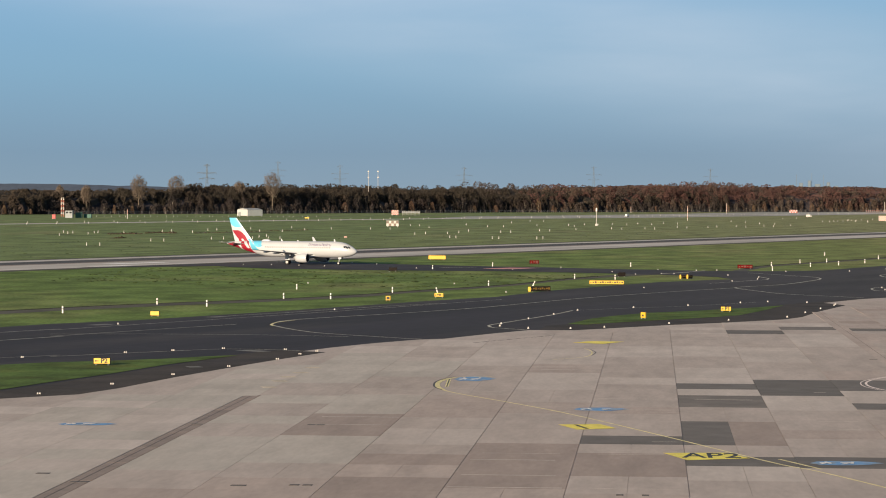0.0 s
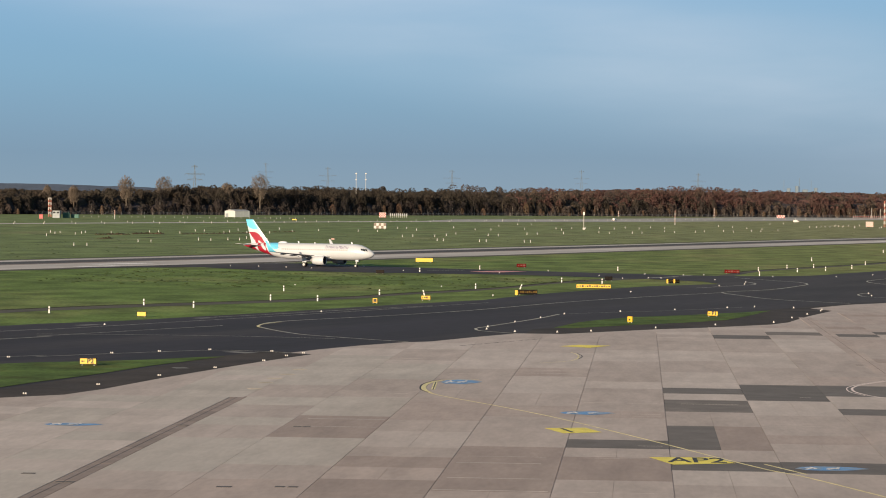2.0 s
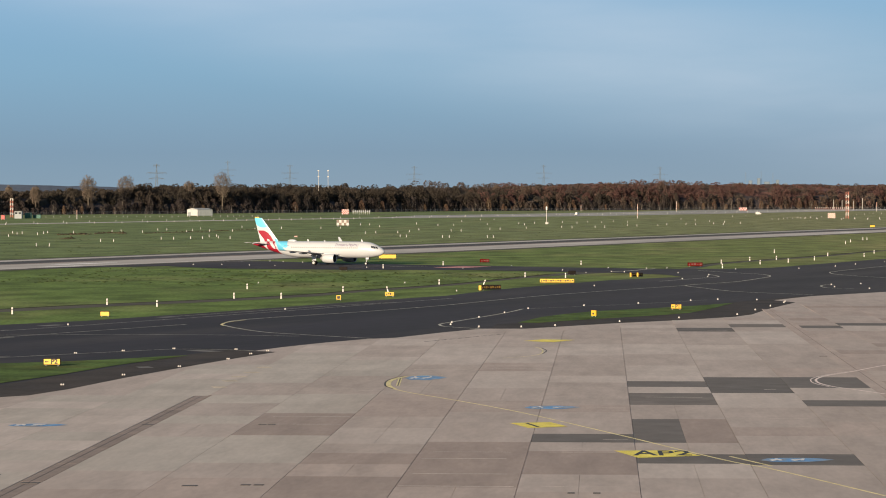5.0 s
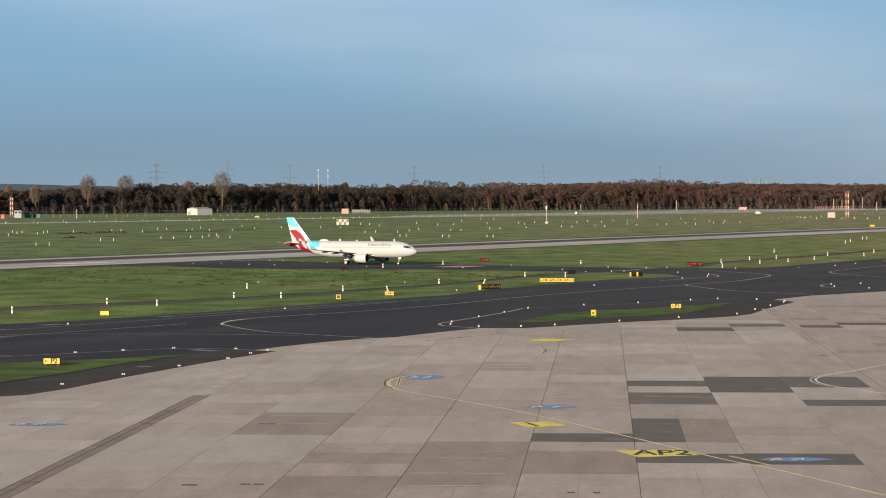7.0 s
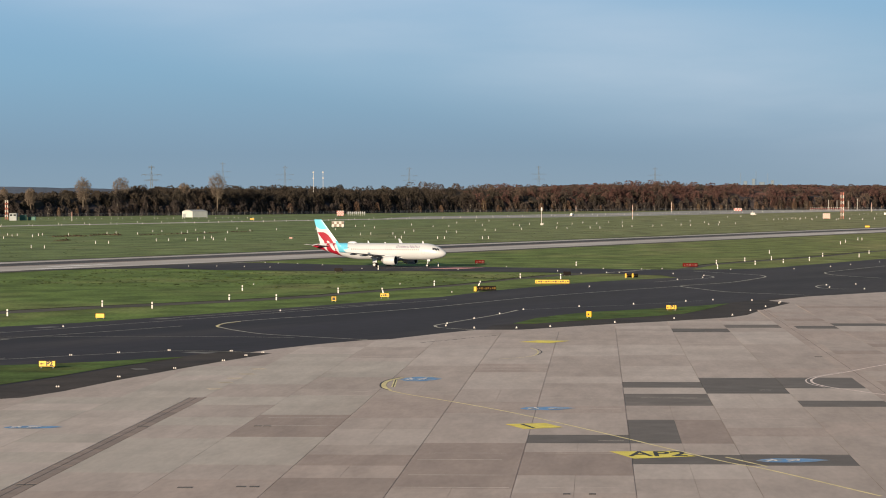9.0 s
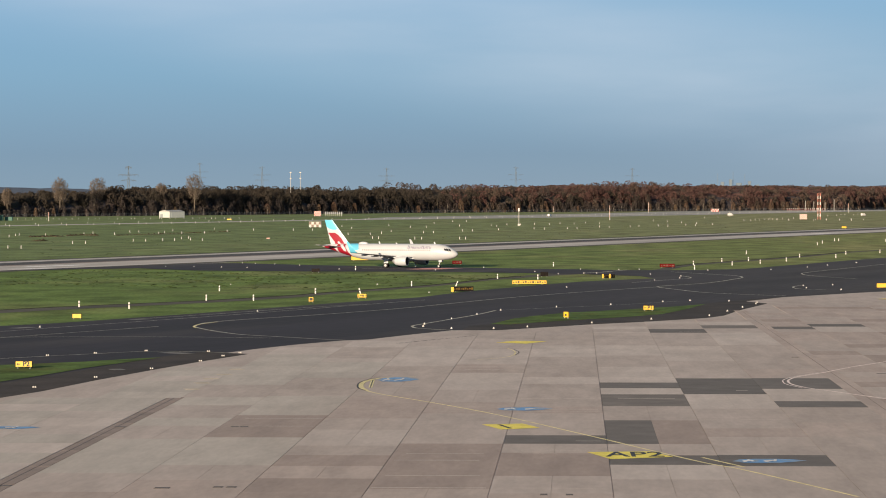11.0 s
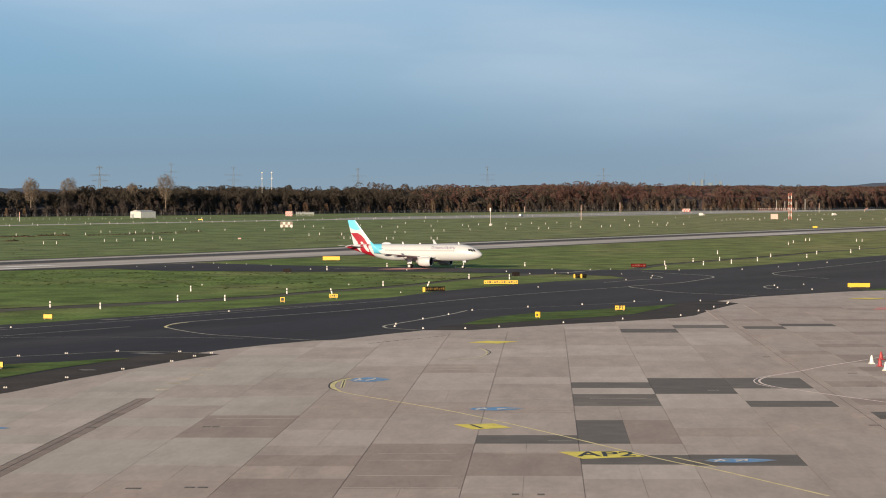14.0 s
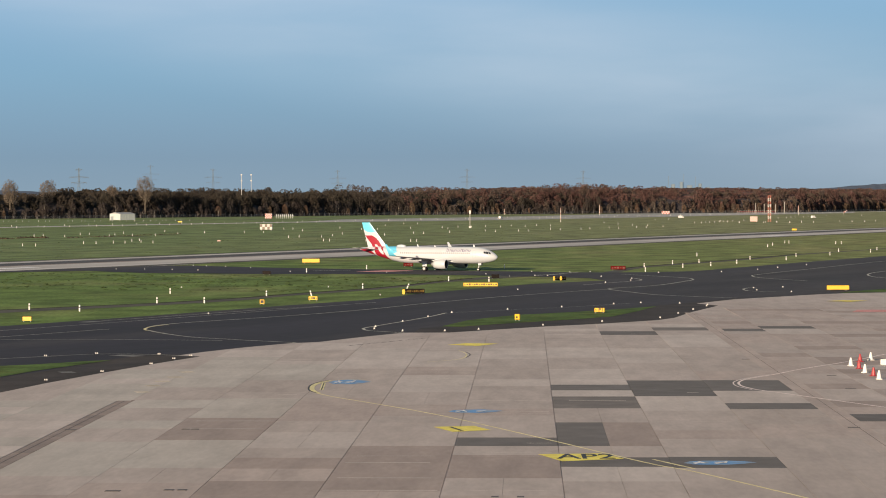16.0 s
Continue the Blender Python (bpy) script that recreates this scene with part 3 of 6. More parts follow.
ribbon("lead_in_bend_line", [(-18.7, 245.5), (-19.4, 248.9), (-19.8, 252.6), (-19.9, 256.5), (-19.5, 259.9), (-18.9, 262.4)], 0.3, LINE_Z + 0.008, YELLOW_LINE, "yellow bend of the lead-in line", "apron line")
ribbon("stop_bar", [(-18.8, 249.6), (-19.3, 259.7)], 0.36, LINE_Z + 0.004, YELLOW_LINE, "short double yellow bar within the bend", "apron line")
ribbon("stop_bar_gap", [(-18.8, 249.6), (-19.3, 259.7)], 0.1, LINE_Z + 0.008, BLACK_PAINT, "dark gap of the double bar", "apron line")
ribbon("far_arc", [(-7.9, 314.9), (-7.2, 311.4), (-6.8, 306.9), (-6.9, 301.4), (-7.8, 297.1), (-10.7, 292.8)], 0.16, LINE_Z, YELLOW_LINE, "yellow arc of a far stand line", "apron line")
ribbon("far_arc_edge", [(-7.1, 312.9), (-6.4, 306.9), (-6.7, 301.0)], 0.12, LINE_Z + 0.004, BLACK_PAINT, "black edge of a far stand line", "apron line")
ribbon("red_white_line", [(40.0, 307.4), (34.2, 293.5), (28.1, 280.9), (24.4, 271.9), (21.5, 265.8), (20.3, 261.7), (19.9, 258.5), (20.0, 254.6), (21.0, 250.1), (22.6, 246.4), (24.6, 241.5), (29.9, 229.0)], 0.24, LINE_Z, PINK_LINE, "faded red and white boundary line on the apron", "apron line")
ribbon("red_white_line_edge", [(24.0, 271.9), (21.1, 265.8), (19.8, 261.7), (19.4, 258.5), (19.5, 254.6), (20.5, 250.1)], 0.13, LINE_Z, PINK_LINE, "faded second stroke of the boundary line", "apron line")


def diamond(name, corners, mat, label, z=LINE_Z + 0.012):
    return sheet(name, corners, z, mat, label, "ground marking")


plate = diamond("stand_marking", [(0.7, 186.7), (5.0, 187.3), (6.5, 183.4), (2.3, 181.6)], YELLOW_FIELD, "yellow painted field with black stand letters")
lettering("letters", "AP2", 1.12, BLACK_PAINT, plate, Matrix.Translation((3.95, 184.9, LINE_Z + 0.02)) @ Matrix(((2.1, -0.5, 0, 0), (-0.15, 4.3, 0, 0), (0, 0, 1, 0), (0, 0, 0, 1))), weight=0.012)
plate = diamond("yellow_field", [(-7.2, 209.1), (-4.1, 210.1), (-2.7, 206.2), (-5.6, 204.6)], YELLOW_FIELD, "yellow painted field with a black dash")
ribbon("dash", [(-5.9, 209.0), (-4.9, 205.5)], 0.28, LINE_Z + 0.02, BLACK_PAINT, "", parent=plate)
diamond("yellow_field_far", [(-9.6, 327.3), (-7.4, 331.1), (-3.4, 330.0), (-5.9, 324.7)], YELLOW_FIELD, "yellow painted field near the taxiway")
diamond("yellow_field_east", [(50.7, 466.8), (54.1, 470.8), (58.1, 468.8), (54.6, 463.9)], YELLOW_FIELD, "yellow painted field at the apron's far edge")
diamond("red_field_east", [(49.7, 421.1), (51.6, 430.1), (59.6, 430.1), (59.6, 421.1)], RED_FIELD, "red painted field at the apron's far edge")


def blue_field(cx, cy, length, depth, strokes):
    """A flat blue lozenge, drawn out to a point in the east, with white strokes that cannot be read."""
    outline = ((-0.5, -0.1), (-0.36, -0.42), (-0.1, -0.5), (0.1, -0.46), (0.3, -0.26), (0.5, 0.08), (0.34, 0.34), (0.12, 0.5), (-0.16, 0.5), (-0.4, 0.3))
    p = diamond("blue_field", [(cx + length * u, cy + depth * v) for u, v in outline], BLUE_FIELD, "blue painted lozenge with worn white strokes on the apron")
    for k in range(strokes):
        x = cx - length * 0.36 + k * length * 0.56 / strokes
        w = (0.5, -0.3, 0.75, 0.15)[k % 4]
        ribbon("stroke", [(x, cy - depth * (0.3 - 0.14 * (k % 2))), (x + w, cy + depth * (0.12 + 0.16 * (k % 2)))], 0.2, LINE_Z + 0.02 + 0.004 * k, FRESH_WHITE, "", parent=p, steps=1)
        if k % 2 == 0:
            ribbon("stroke", [(x, cy - depth * 0.05), (x + 0.7, cy + depth * 0.02)], 0.5, LINE_Z + 0.04 + 0.004 * k, FRESH_WHITE, "", parent=p, steps=1)


blue_field(-4.2, 224.6, 4.6, 3.6, 3)
blue_field(12.7, 180.7, 4.9, 2.9, 4)
blue_field(-16.9, 260.6, 4.0, 6.4, 4)
blue_field(-42.8, 205.4, 4.6, 2.6, 4)

# broken dark line along the taxiway's edge
for k in range(10):
    a = 0.1 * k
    ribbon("edge_dash", [(-21.3 + 8.8 * a, 325.5 + 18.5 * a), (-21.3 + 8.8 * (a + 0.07), 325.5 + 18.5 * (a + 0.07))], 0.35, LINE_Z, BLACK_PAINT, "short black dash near the apron's edge", "ground marking", steps=1)

# slabs: one object each, on shared meshes
CROSS = 0.008  # cross joints
TONES = {"N": CONCRETE, "P": PALE, "M": MID, "B": OLD, "D": PATCH, "E": OLD_PATCH, "G": GREENISH}
WIDE_JOINTS = {0: 0.034, 1: 0.046, 2: 0.04, 3: 0.05, 4: 0.036, 5: 0.03}
MESHES = {}
SPAN = {}  # columns laid by hand: near and far end
ring = [(v.co.x, v.co.y) for v in apron.data.vertices]
rng = random.Random(5)


def slab_mesh(w, d, left, right, mat, halves):
    bm = bmesh.new()
    cuts = [left, *(w * k / halves for k in range(1, halves)), w - right]
    for k, (a, b) in enumerate(zip(cuts, cuts[1:])):
        box(bm, a + (0.008 if k else 0), b - (0.008 if k < halves - 1 else 0), CROSS / 2, d - CROSS / 2, -0.05, 0.03, 0.0015)
    return finish(bm, "slab", mat)


def lay(col, y0, y1, mat, a=0.0, b=1.0, halves=1):
    """One slab of a column, from y0 to y1, over the share a to b of its width."""
    left = WIDE_JOINTS.get(col, 0.02) / 2 if a == 0 else CROSS / 2
    right = WIDE_JOINTS.get(col + 1, 0.02) / 2 if b == 1 else CROSS / 2
    key = (round(b - a, 3), round(y1 - y0, 2), left, right, mat.name, halves)
    if key not in MESHES:
        MESHES[key] = slab_mesh((b - a) * S, y1 - y0, left, right, mat, halves)
    shared("slab", MESHES[key], apron, Matrix.Translation((X0 + (col + a) * S, y0, 0.083)))


def slabs(col, text):
    """A column's pours from far to near: the far end of each and its tone."""
    bits = text.split()
    ends, tones = [float(v) for v in bits[::2]] + [148.0], bits[1::2]
    SPAN[col] = (ends[-1], ends[0])
    inset = 0.04 if col == -2 else 0.0  # beside the gutter
    for far, near, tone in zip(ends, ends[1:], tones):
        n = 1 if tone in "BDEH" else max(1, round((far - near) / S - 0.15))
        split_here = rng.random() < 0.5
        for k in range(n):
            y0, y1 = near + (far - near) * k / n, near + (far - near) * (k + 1) / n
            if not all(inside(X0 + (col + i) * S, y, ring) for i in (0, 1) for y in (y0, y1)):
                continue
            if tone == "H":
                lay(col, y0, y1, PATCH, 0, 0.5)
                lay(col, y0, y1, OLD, 0.5, 1)
            else:
                lay(col, y0, y1, TONES[tone], inset if y0 < 230 else 0.0, halves=2 if split_here and tone in "NPM" and far < 262 else 1)


slabs(-2, "296.5 G 274.1 G 253.2 N 237.3 G 228.1 N 215.1 G 207.6 N 196.2 G 185.2 G 171.7 N 160.7 M")
slabs(-1, "288.8 G 263.3 N 239.1 G 227.3 G 217.8 B 197.6 G 185.7 G 177.0 N 167.6 M")
slabs(0, "349.5 N 320.1 P 281.4 N 258.0 N 239.5 M 214.9 N 204.4 P 191.2 N 184.1 B 176.6 M 168.8 B 160.9 B")
slabs(1, "350.0 N 313.4 P 284.7 M 271.0 P 247.0 N 232.0 M 219.9 N 204.8 N 193.0 B 176.7 B 162.9 M")
slabs(2, "350.4 N 321.0 P 298.3 N 264.6 P 255.0 N 227.4 M 220.3 N 199.9 D 193.0 N 186.2 B 170.7 N 160.6 M")
slabs(3, "350.8 N 321.5 P 300.9 N 280.9 P 257.0 D 249.4 P 241.6 E 227.9 N 213.5 H 193.0 N 184.6 D 178.0 P 168.8 N")
slabs(4, "371.3 N 361.0 D 351.3 N 319.5 P 291.0 N 272.3 N 263.0 D 242.0 P 225.3 N 206.2 M 198.9 N 185.0 D 177.3 N 169.2 N")
slabs(5, "371.7 E 363.0 N 351.7 P 322.4 N 296.5 N 277.2 M 263.5 D 248.8 P 233.8 D 227.0 N 211.7 M 199.4 N 184.3 N")

FAR_TONES = {(6, 49): "D", (6, 48): "N", (7, 50): "D", (7, 49): "P", (7, 48): "P", (7, 29): "D", (8, 29): "D", (6, 29): "D"}
for row in range(18, 60):
    for col in range(-8, 12):
        y0, y1 = (row + ROW) * S, (row + ROW + 1) * S
        x = X0 + (col + 0.5) * S
        if col in SPAN:
            lo, hi = SPAN[col]
            if y1 <= hi + 0.5:
                continue
            y0 = max(y0, hi)
        if not all(inside(x + i * S / 2, y, ring) for i in (-1, 1) for y in (y0, y1)) or abs(x + 0.05 * y0) > 0.22 * y0 + 8:
            continue
        pick = rng.random()
        if (col, row) in FAR_TONES:
            tone = FAR_TONES[col, row]
        elif col < -1:
            tone = "G" if pick < 0.55 else "P" if pick < 0.85 else "N"
        elif col > 5:
            tone = "M" if pick < 0.55 else "B" if pick < 0.68 else "N"
        else:
            tone = "P" if pick < 0.4 else "N" if pick < 0.85 else "M"
        a, b = (0.0, 0.84) if col == -3 and y0 < 230 else (0.04, 1.0) if col == -2 and y0 < 230 else (0.256, 1.0) if col == 6 else (0.0, 1.0)
        lay(col, y0, y1, TONES[tone], a, b, 2 if rng.random() < 0.3 and tone in "GNPM" and b - a == 1 else 1)

# pale worn seams along some of the cross joints, and short old line marks
for k in range(120):
    col, row = rng.randrange(-4, 9), rng.randrange(18, 48)
    a, b = X0 + (col + rng.choice((0, 0, 0.5))) * S, X0 + (col + 1) * S
    y = (row + ROW + rng.choice((0, 0, 1, 0.35))) * S + 0.1
    if col in (-3, -2, 5, 6) or not all(inside(x, y, ring) for x in (a - 1, b + 1)):
        continue
    y += rng.uniform(-0.05, 0.05)
    ribbon("worn_seam", [(a + rng.uniform(0.1, 1.5), y), ((a + b) / 2, y + rng.uniform(-0.06, 0.06)), (b - rng.uniform(0.1, 1.5), y)], rng.uniform(0.12, 0.4), 0.1175 + 0.0002 * k / 12,
           SEAM, "", parent=apron, steps=2)

# worn pale spots on the asphalt and an old painted mark on the slabs
for pts in [[(-46.4, 306.9), (-43.3, 304.4)], [(-75.2, 363.3), (-73.4, 366.8)], [(-63.5, 389.4), (-61.6, 392.4)], [(-47.3, 276.0), (-46.0, 276.6)]]:
    ribbon("worn_spot", pts, 2.0, 0.079, WORN_SPOT, "pale worn spot on dark asphalt", "stain", steps=1)
for pts in [[(-35.5, 247.0), (-34.3, 247.4)], [(-35.7, 255.4), (-34.4, 255.8)], [(-35.7, 261.4), (-34.3, 261.8)], [(-35.3, 267.7), (-33.9, 268.2)], [(-35.1, 275.7), (-33.7, 276.2)]]:
    ribbon("old_mark", pts, 2.0, 0.1178, FADED_MARK, "faded yellowish remnant of a painted mark", "apron line", steps=1)

# drainage gutters with a slot along the middle
for x, w, y0, y1, name in ((X0 - 2.15 * S, 0.185 * S, 120.0, 237.3, "gutter_west"), (X0 + 6.0 * S, 0.255 * S, 150.0, 420.0, "gutter_east")):
    g = tagged(new(name), "brownish concrete drainage gutter sunk between apron slabs", "gutter", kind="structure")
    k = 0
    while y0 + k * 11.2 < y1:
        a, b = y0 + k * 11.2, min(y0 + k * 11.2 + 11.15, y1)
        bm = bmesh.new()
        m, slot = (0.42 if x < 0 else 0.56), 0.075 / w
        box(bm, x, x + w * m, a, b, 0.03, 0.112, 0.002)
        box(bm, x + w * (m + slot), x + w, a, b, 0.03, 0.112, 0.002)
        part("gutter_section", bm, GUTTER if x < 0 else MID, g)
        bm = bmesh.new()
        box(bm, x + w * m, x + w * (m + slot), a, b, 0.02, 0.1)
        part("drain_slot", bm, IRON, g)
        k += 1


# ---- airliner ----
# s runs back from the nose; x forward from the main wheels, z up from the ground
NOSE = 17.71
HULL = [(0.0, 3.35, 0.02, 0.02), (0.12, 3.36, 0.34, 0.33), (0.4, 3.38, 0.64, 0.62), (0.9, 3.43, 0.98, 0.95), (1.6, 3.53, 1.3, 1.27), (2.4, 3.64, 1.55, 1.55), (3.4, 3.75, 1.77, 1.82),
        (4.6, 3.81, 1.91, 2.0), (6.0, 3.83, 1.975, 2.07), (24.0, 3.83, 1.975, 2.07), (26.0, 3.93, 1.93, 1.98), (28.0, 4.12, 1.8, 1.78), (30.0, 4.36, 1.6, 1.52), (32.0, 4.61, 1.3, 1.22),
        (34.0, 4.86, 0.95, 0.88), (36.0, 5.1, 0.55, 0.52), (37.2, 5.22, 0.28, 0.28), (37.57, 5.25, 0.1, 0.1)]


def hull(s):
    """Centre height, half width and half height at s."""
    s = min(max(s, 0.0), 37.57)
    for a, b in zip(HULL, HULL[1:]):
        if s <= b[0]:
            t = (s - a[0]) / (b[0] - a[0])
            return tuple(a[i] + (b[i] - a[i]) * t for i in (1, 2, 3))
    return HULL[-1][1:]


def skin(s, turn, out=0.0):
    """A point of the hull; turn in degrees from the starboard beam upwards."""
    zc, ry, rz = hull(s)
    a = radians(turn)
    return Vector((NOSE - s, -(ry + out) * math.cos(a), zc + (rz + out) * math.sin(a)))


def skin_patch(s0, s1, a0, a1, out=0.012, n=3, k=3, side=1, lean=0.0):
    """A thin raised patch on the hull; side -1 mirrors it to port."""
    bm = bmesh.new()
    grid = [[skin(s0 + (s1 - s0) * i / n + lean * j / k, a0 + (a1 - a0) * j / k, out) for j in range(k + 1)] for i in range(n + 1)]
    low = [[skin(s0 + (s1 - s0) * i / n + lean * j / k, a0 + (a1 - a0) * j / k, -0.01) for j in range(k + 1)] for i in range(n + 1)]
    v = [[bm.verts.new((p.x, p.y * side, p.z)) for p in row] for row in grid]
    w = [[bm.verts.new((p.x, p.y * side, p.z)) for p in row] for row in low]
    for i in range(n):
        for j in range(k):
            bm.faces.new((v[i][j], v[i + 1][j], v[i + 1][j + 1], v[i][j + 1]))
    rim = [(i, 0) for i in range(n)] + [(n, j) for j in range(k)] + [(i, k) for i in range(n, 0, -1)] + [(0, j) for j in range(k, 0, -1)]
    for (a, b), (c, d) in zip(rim, rim[1:] + rim[:1]):
        bm.faces.new((v[a][b], v[c][d], w[c][d], w[a][b]))
    bmesh.ops.recalc_face_normals(bm, faces=bm.faces)
    return bm


SWOOSH = [(35.92, 8.57), (34.99, 8.61), (33.81, 8.48), (32.94, 7.97), (32.12, 7.15), (31.50, 6.28), (31.19, 5.59), (31.14, 5.04), (30.58, 4.39), (30.16, 3.57), (29.03, 2.42), (30.47, 2.56), (32.12, 3.16), (33.14, 3.75), (33.50, 4.58), (33.71, 5.68), (34.17, 6.41), (34.89, 7.24), (35.51, 7.97)]
FINGER = [(33.25, 6.23), (32.89, 6.41), (32.53, 6.23), (31.86, 5.45), (31.14, 4.67), (30.68, 4.03), (31.19, 3.89), (31.81, 4.39), (32.43, 5.04), (32.89, 5.59)]
TAIL_RED = [(38.18, 5.04), (37.46, 5.13), (36.13, 5.54), (35.20, 5.22), (34.48, 4.76), (33.76, 4.03), (33.25, 3.48), (34.38, 3.71), (35.71, 4.12), (36.95, 4.39), (38.18, 4.58)]
BLUE_TIP = [(37.67, 12.47), (33.81, 12.47), (32.94, 9.44), (33.76, 9.35), (34.58, 9.30), (35.41, 9.49), (36.02, 9.81), (36.49, 10.27)]
BLUE_SIDE = [(30.58, 6.50), (28.93, 6.14), (27.70, 5.77), (27.34, 5.13), (27.08, 4.39), (28.01, 4.21), (28.93, 4.49), (29.55, 4.95), (30.16, 5.77)]


def livery(s, z):
    """0 white, 1 crimson, 2 sky blue, by the place on the tail's side."""
    if inside(s, z, BLUE_SIDE) or inside(s, z, BLUE_TIP):
        return 2
    if inside(s, z, FINGER):
        return 0
    return 1 if inside(s, z, SWOOSH) or inside(s, z, TAIL_RED) else 0


PAINTS = [AIR_WHITE, AIR_RED, AIR_BLUE, AIR_GREY]


def foil(bm, sections, n=14, paint=None):
    """A wing, fin or tailplane through sections (leading s, chord, place, thickness, 'h' or 'v'); place is (y, z)."""
    rings = []
    for lead, chord, (y, z), thick, way in sections:
        ring = []
        for i in range(2 * n):
            u = (1 - math.cos(math.pi * i / n)) / 2
            h = thick * chord * (1.45 * math.sqrt(max(u, 0)) * (1 - u) + 0.02 * (1 - u)) * (1 if i <= n else -1)
            x = NOSE - lead - chord * u
            ring.append(bm.verts.new((x, y, z + h) if way == "h" else (x, y + h, z)))
        rings.append(ring)
    m = 2 * n
    for p, q in zip(rings, rings[1:]):
        for i in range(m):
            j = (i + 1) % m
            f = bm.faces.new((p[i], p[j], q[j], q[i]))
            if paint:
                c = f.calc_center_median()
                f.material_index = paint(NOSE - c.x, c.z)
    for ring in (rings[0], rings[-1]):
        bm.faces.new(ring)
    bmesh.ops.recalc_face_normals(bm, faces=bm.faces)
    return bm


def lerp_sections(a, b, n):
    out = []
    for i in range(n + 1):
        t = i / n
        out.append((a[0] + (b[0] - a[0]) * t, a[1] + (b[1] - a[1]) * t, (a[2][0] + (b[2][0] - a[2][0]) * t, a[2][1] + (b[2][1] - a[2][1]) * t), a[3] + (b[3] - a[3]) * t, a[4]))
    return out


def engine(parent, side):
    y, z = 5.75 * side, 1.72
    aft = -1.35
    bm = bmesh.new()
    outer = [(0.98, -9.75), (1.05, -9.66), (1.12, -9.78), (1.18, -10.3), (1.2, -10.9), (1.16, -11.7), (1.04, -12.5), (0.9, -12.95), (0.84, -12.92), (0.84, -12.4), (0.88, -11.0), (0.92, -10.2), (0.98, -9.75)]
    rings = []
    for r, x in outer:
        rings.append([bm.verts.new((NOSE + aft + x, y + r * math.cos(math.tau * i / 28), z + r * math.sin(math.tau * i / 28))) for i in range(28)])
    for p, q in zip(rings, rings[1:]):
        for i in range(28):
            f = bm.faces.new((p[i], p[(i + 1) % 28], q[(i + 1) % 28], q[i]))
            f.material_index = 1 if rings.index(p) >= 9 else 0
    bmesh.ops.remove_doubles(bm, verts=bm.verts, dist=0.001)
    bmesh.ops.recalc_face_normals(bm, faces=bm.faces)
    nacelle = part("engine_nacelle", bm, [AIR_WHITE, DARK], parent, "white engine nacelle", smooth=True)
    bm = bmesh.new()
    lathe(bm, [(0.02, NOSE - 10.15), (0.28, NOSE - 10.45), (0.86, NOSE - 10.6), (0.86, NOSE - 10.7)], 20, "x")
    bmesh.ops.translate(bm, verts=bm.verts, vec=(aft, y, z))
    part("fan", bm, DARK, nacelle, "dark fan and spinner")
    bm = bmesh.new()
    lathe(bm, [(0.8, NOSE - 12.0), (0.62, NOSE - 12.9), (0.5, NOSE - 13.5), (0.46, NOSE - 13.5), (0.2, NOSE - 13.4), (0.05, NOSE - 13.9)], 20, "x")
    bmesh.ops.translate(bm, verts=bm.verts, vec=(aft, y, z))
    part("exhaust", bm, STEEL, nacelle, "bare metal exhaust")
    bm = bmesh.new()
    top = [(-10.9, 2.85), (-12.2, 3.05), (-14.6, 3.0), (-15.6, 2.75), (-14.2, 2.4), (-12.6, 2.7)]
    a = [bm.verts.new((NOSE + x, y - 0.16, q)) for x, q in top]
    b = [bm.verts.new((NOSE + x, y + 0.16, q)) for x, q in top]
    bm.faces.new(a), bm.faces.new(list(reversed(b)))
    for i in range(6):
        bm.faces.new((a[i], b[i], b[(i + 1) % 6], a[(i + 1) % 6]))
    bmesh.ops.recalc_face_normals(bm, faces=bm.faces)
    part("engine_pylon", bm, AIR_WHITE, nacelle)


def wheel_mesh(r, w):
    bm = bmesh.new()
    lathe(bm, [(r * 0.55, -w / 2), (r * 0.86, -w / 2), (r * 0.97, -w * 0.36), (r, -w * 0.15), (r, w * 0.15), (r * 0.97, w * 0.36), (r * 0.86, w / 2), (r * 0.55, w / 2)], 20, "y")
    tyre = finish(bm, "wheel", RUBBER_TYRE)
    bm = bmesh.new()
    lathe(bm, [(r * 0.12, -w * 0.52), (r * 0.5, -w * 0.5), (r * 0.56, -w * 0.51), (r * 0.56, w * 0.51), (r * 0.5, w * 0.5), (r * 0.12, w * 0.52)], 12, "y")
    return tyre, finish(bm, "rim", STEEL)


WHEELS = []  # (wheel, place, radius)


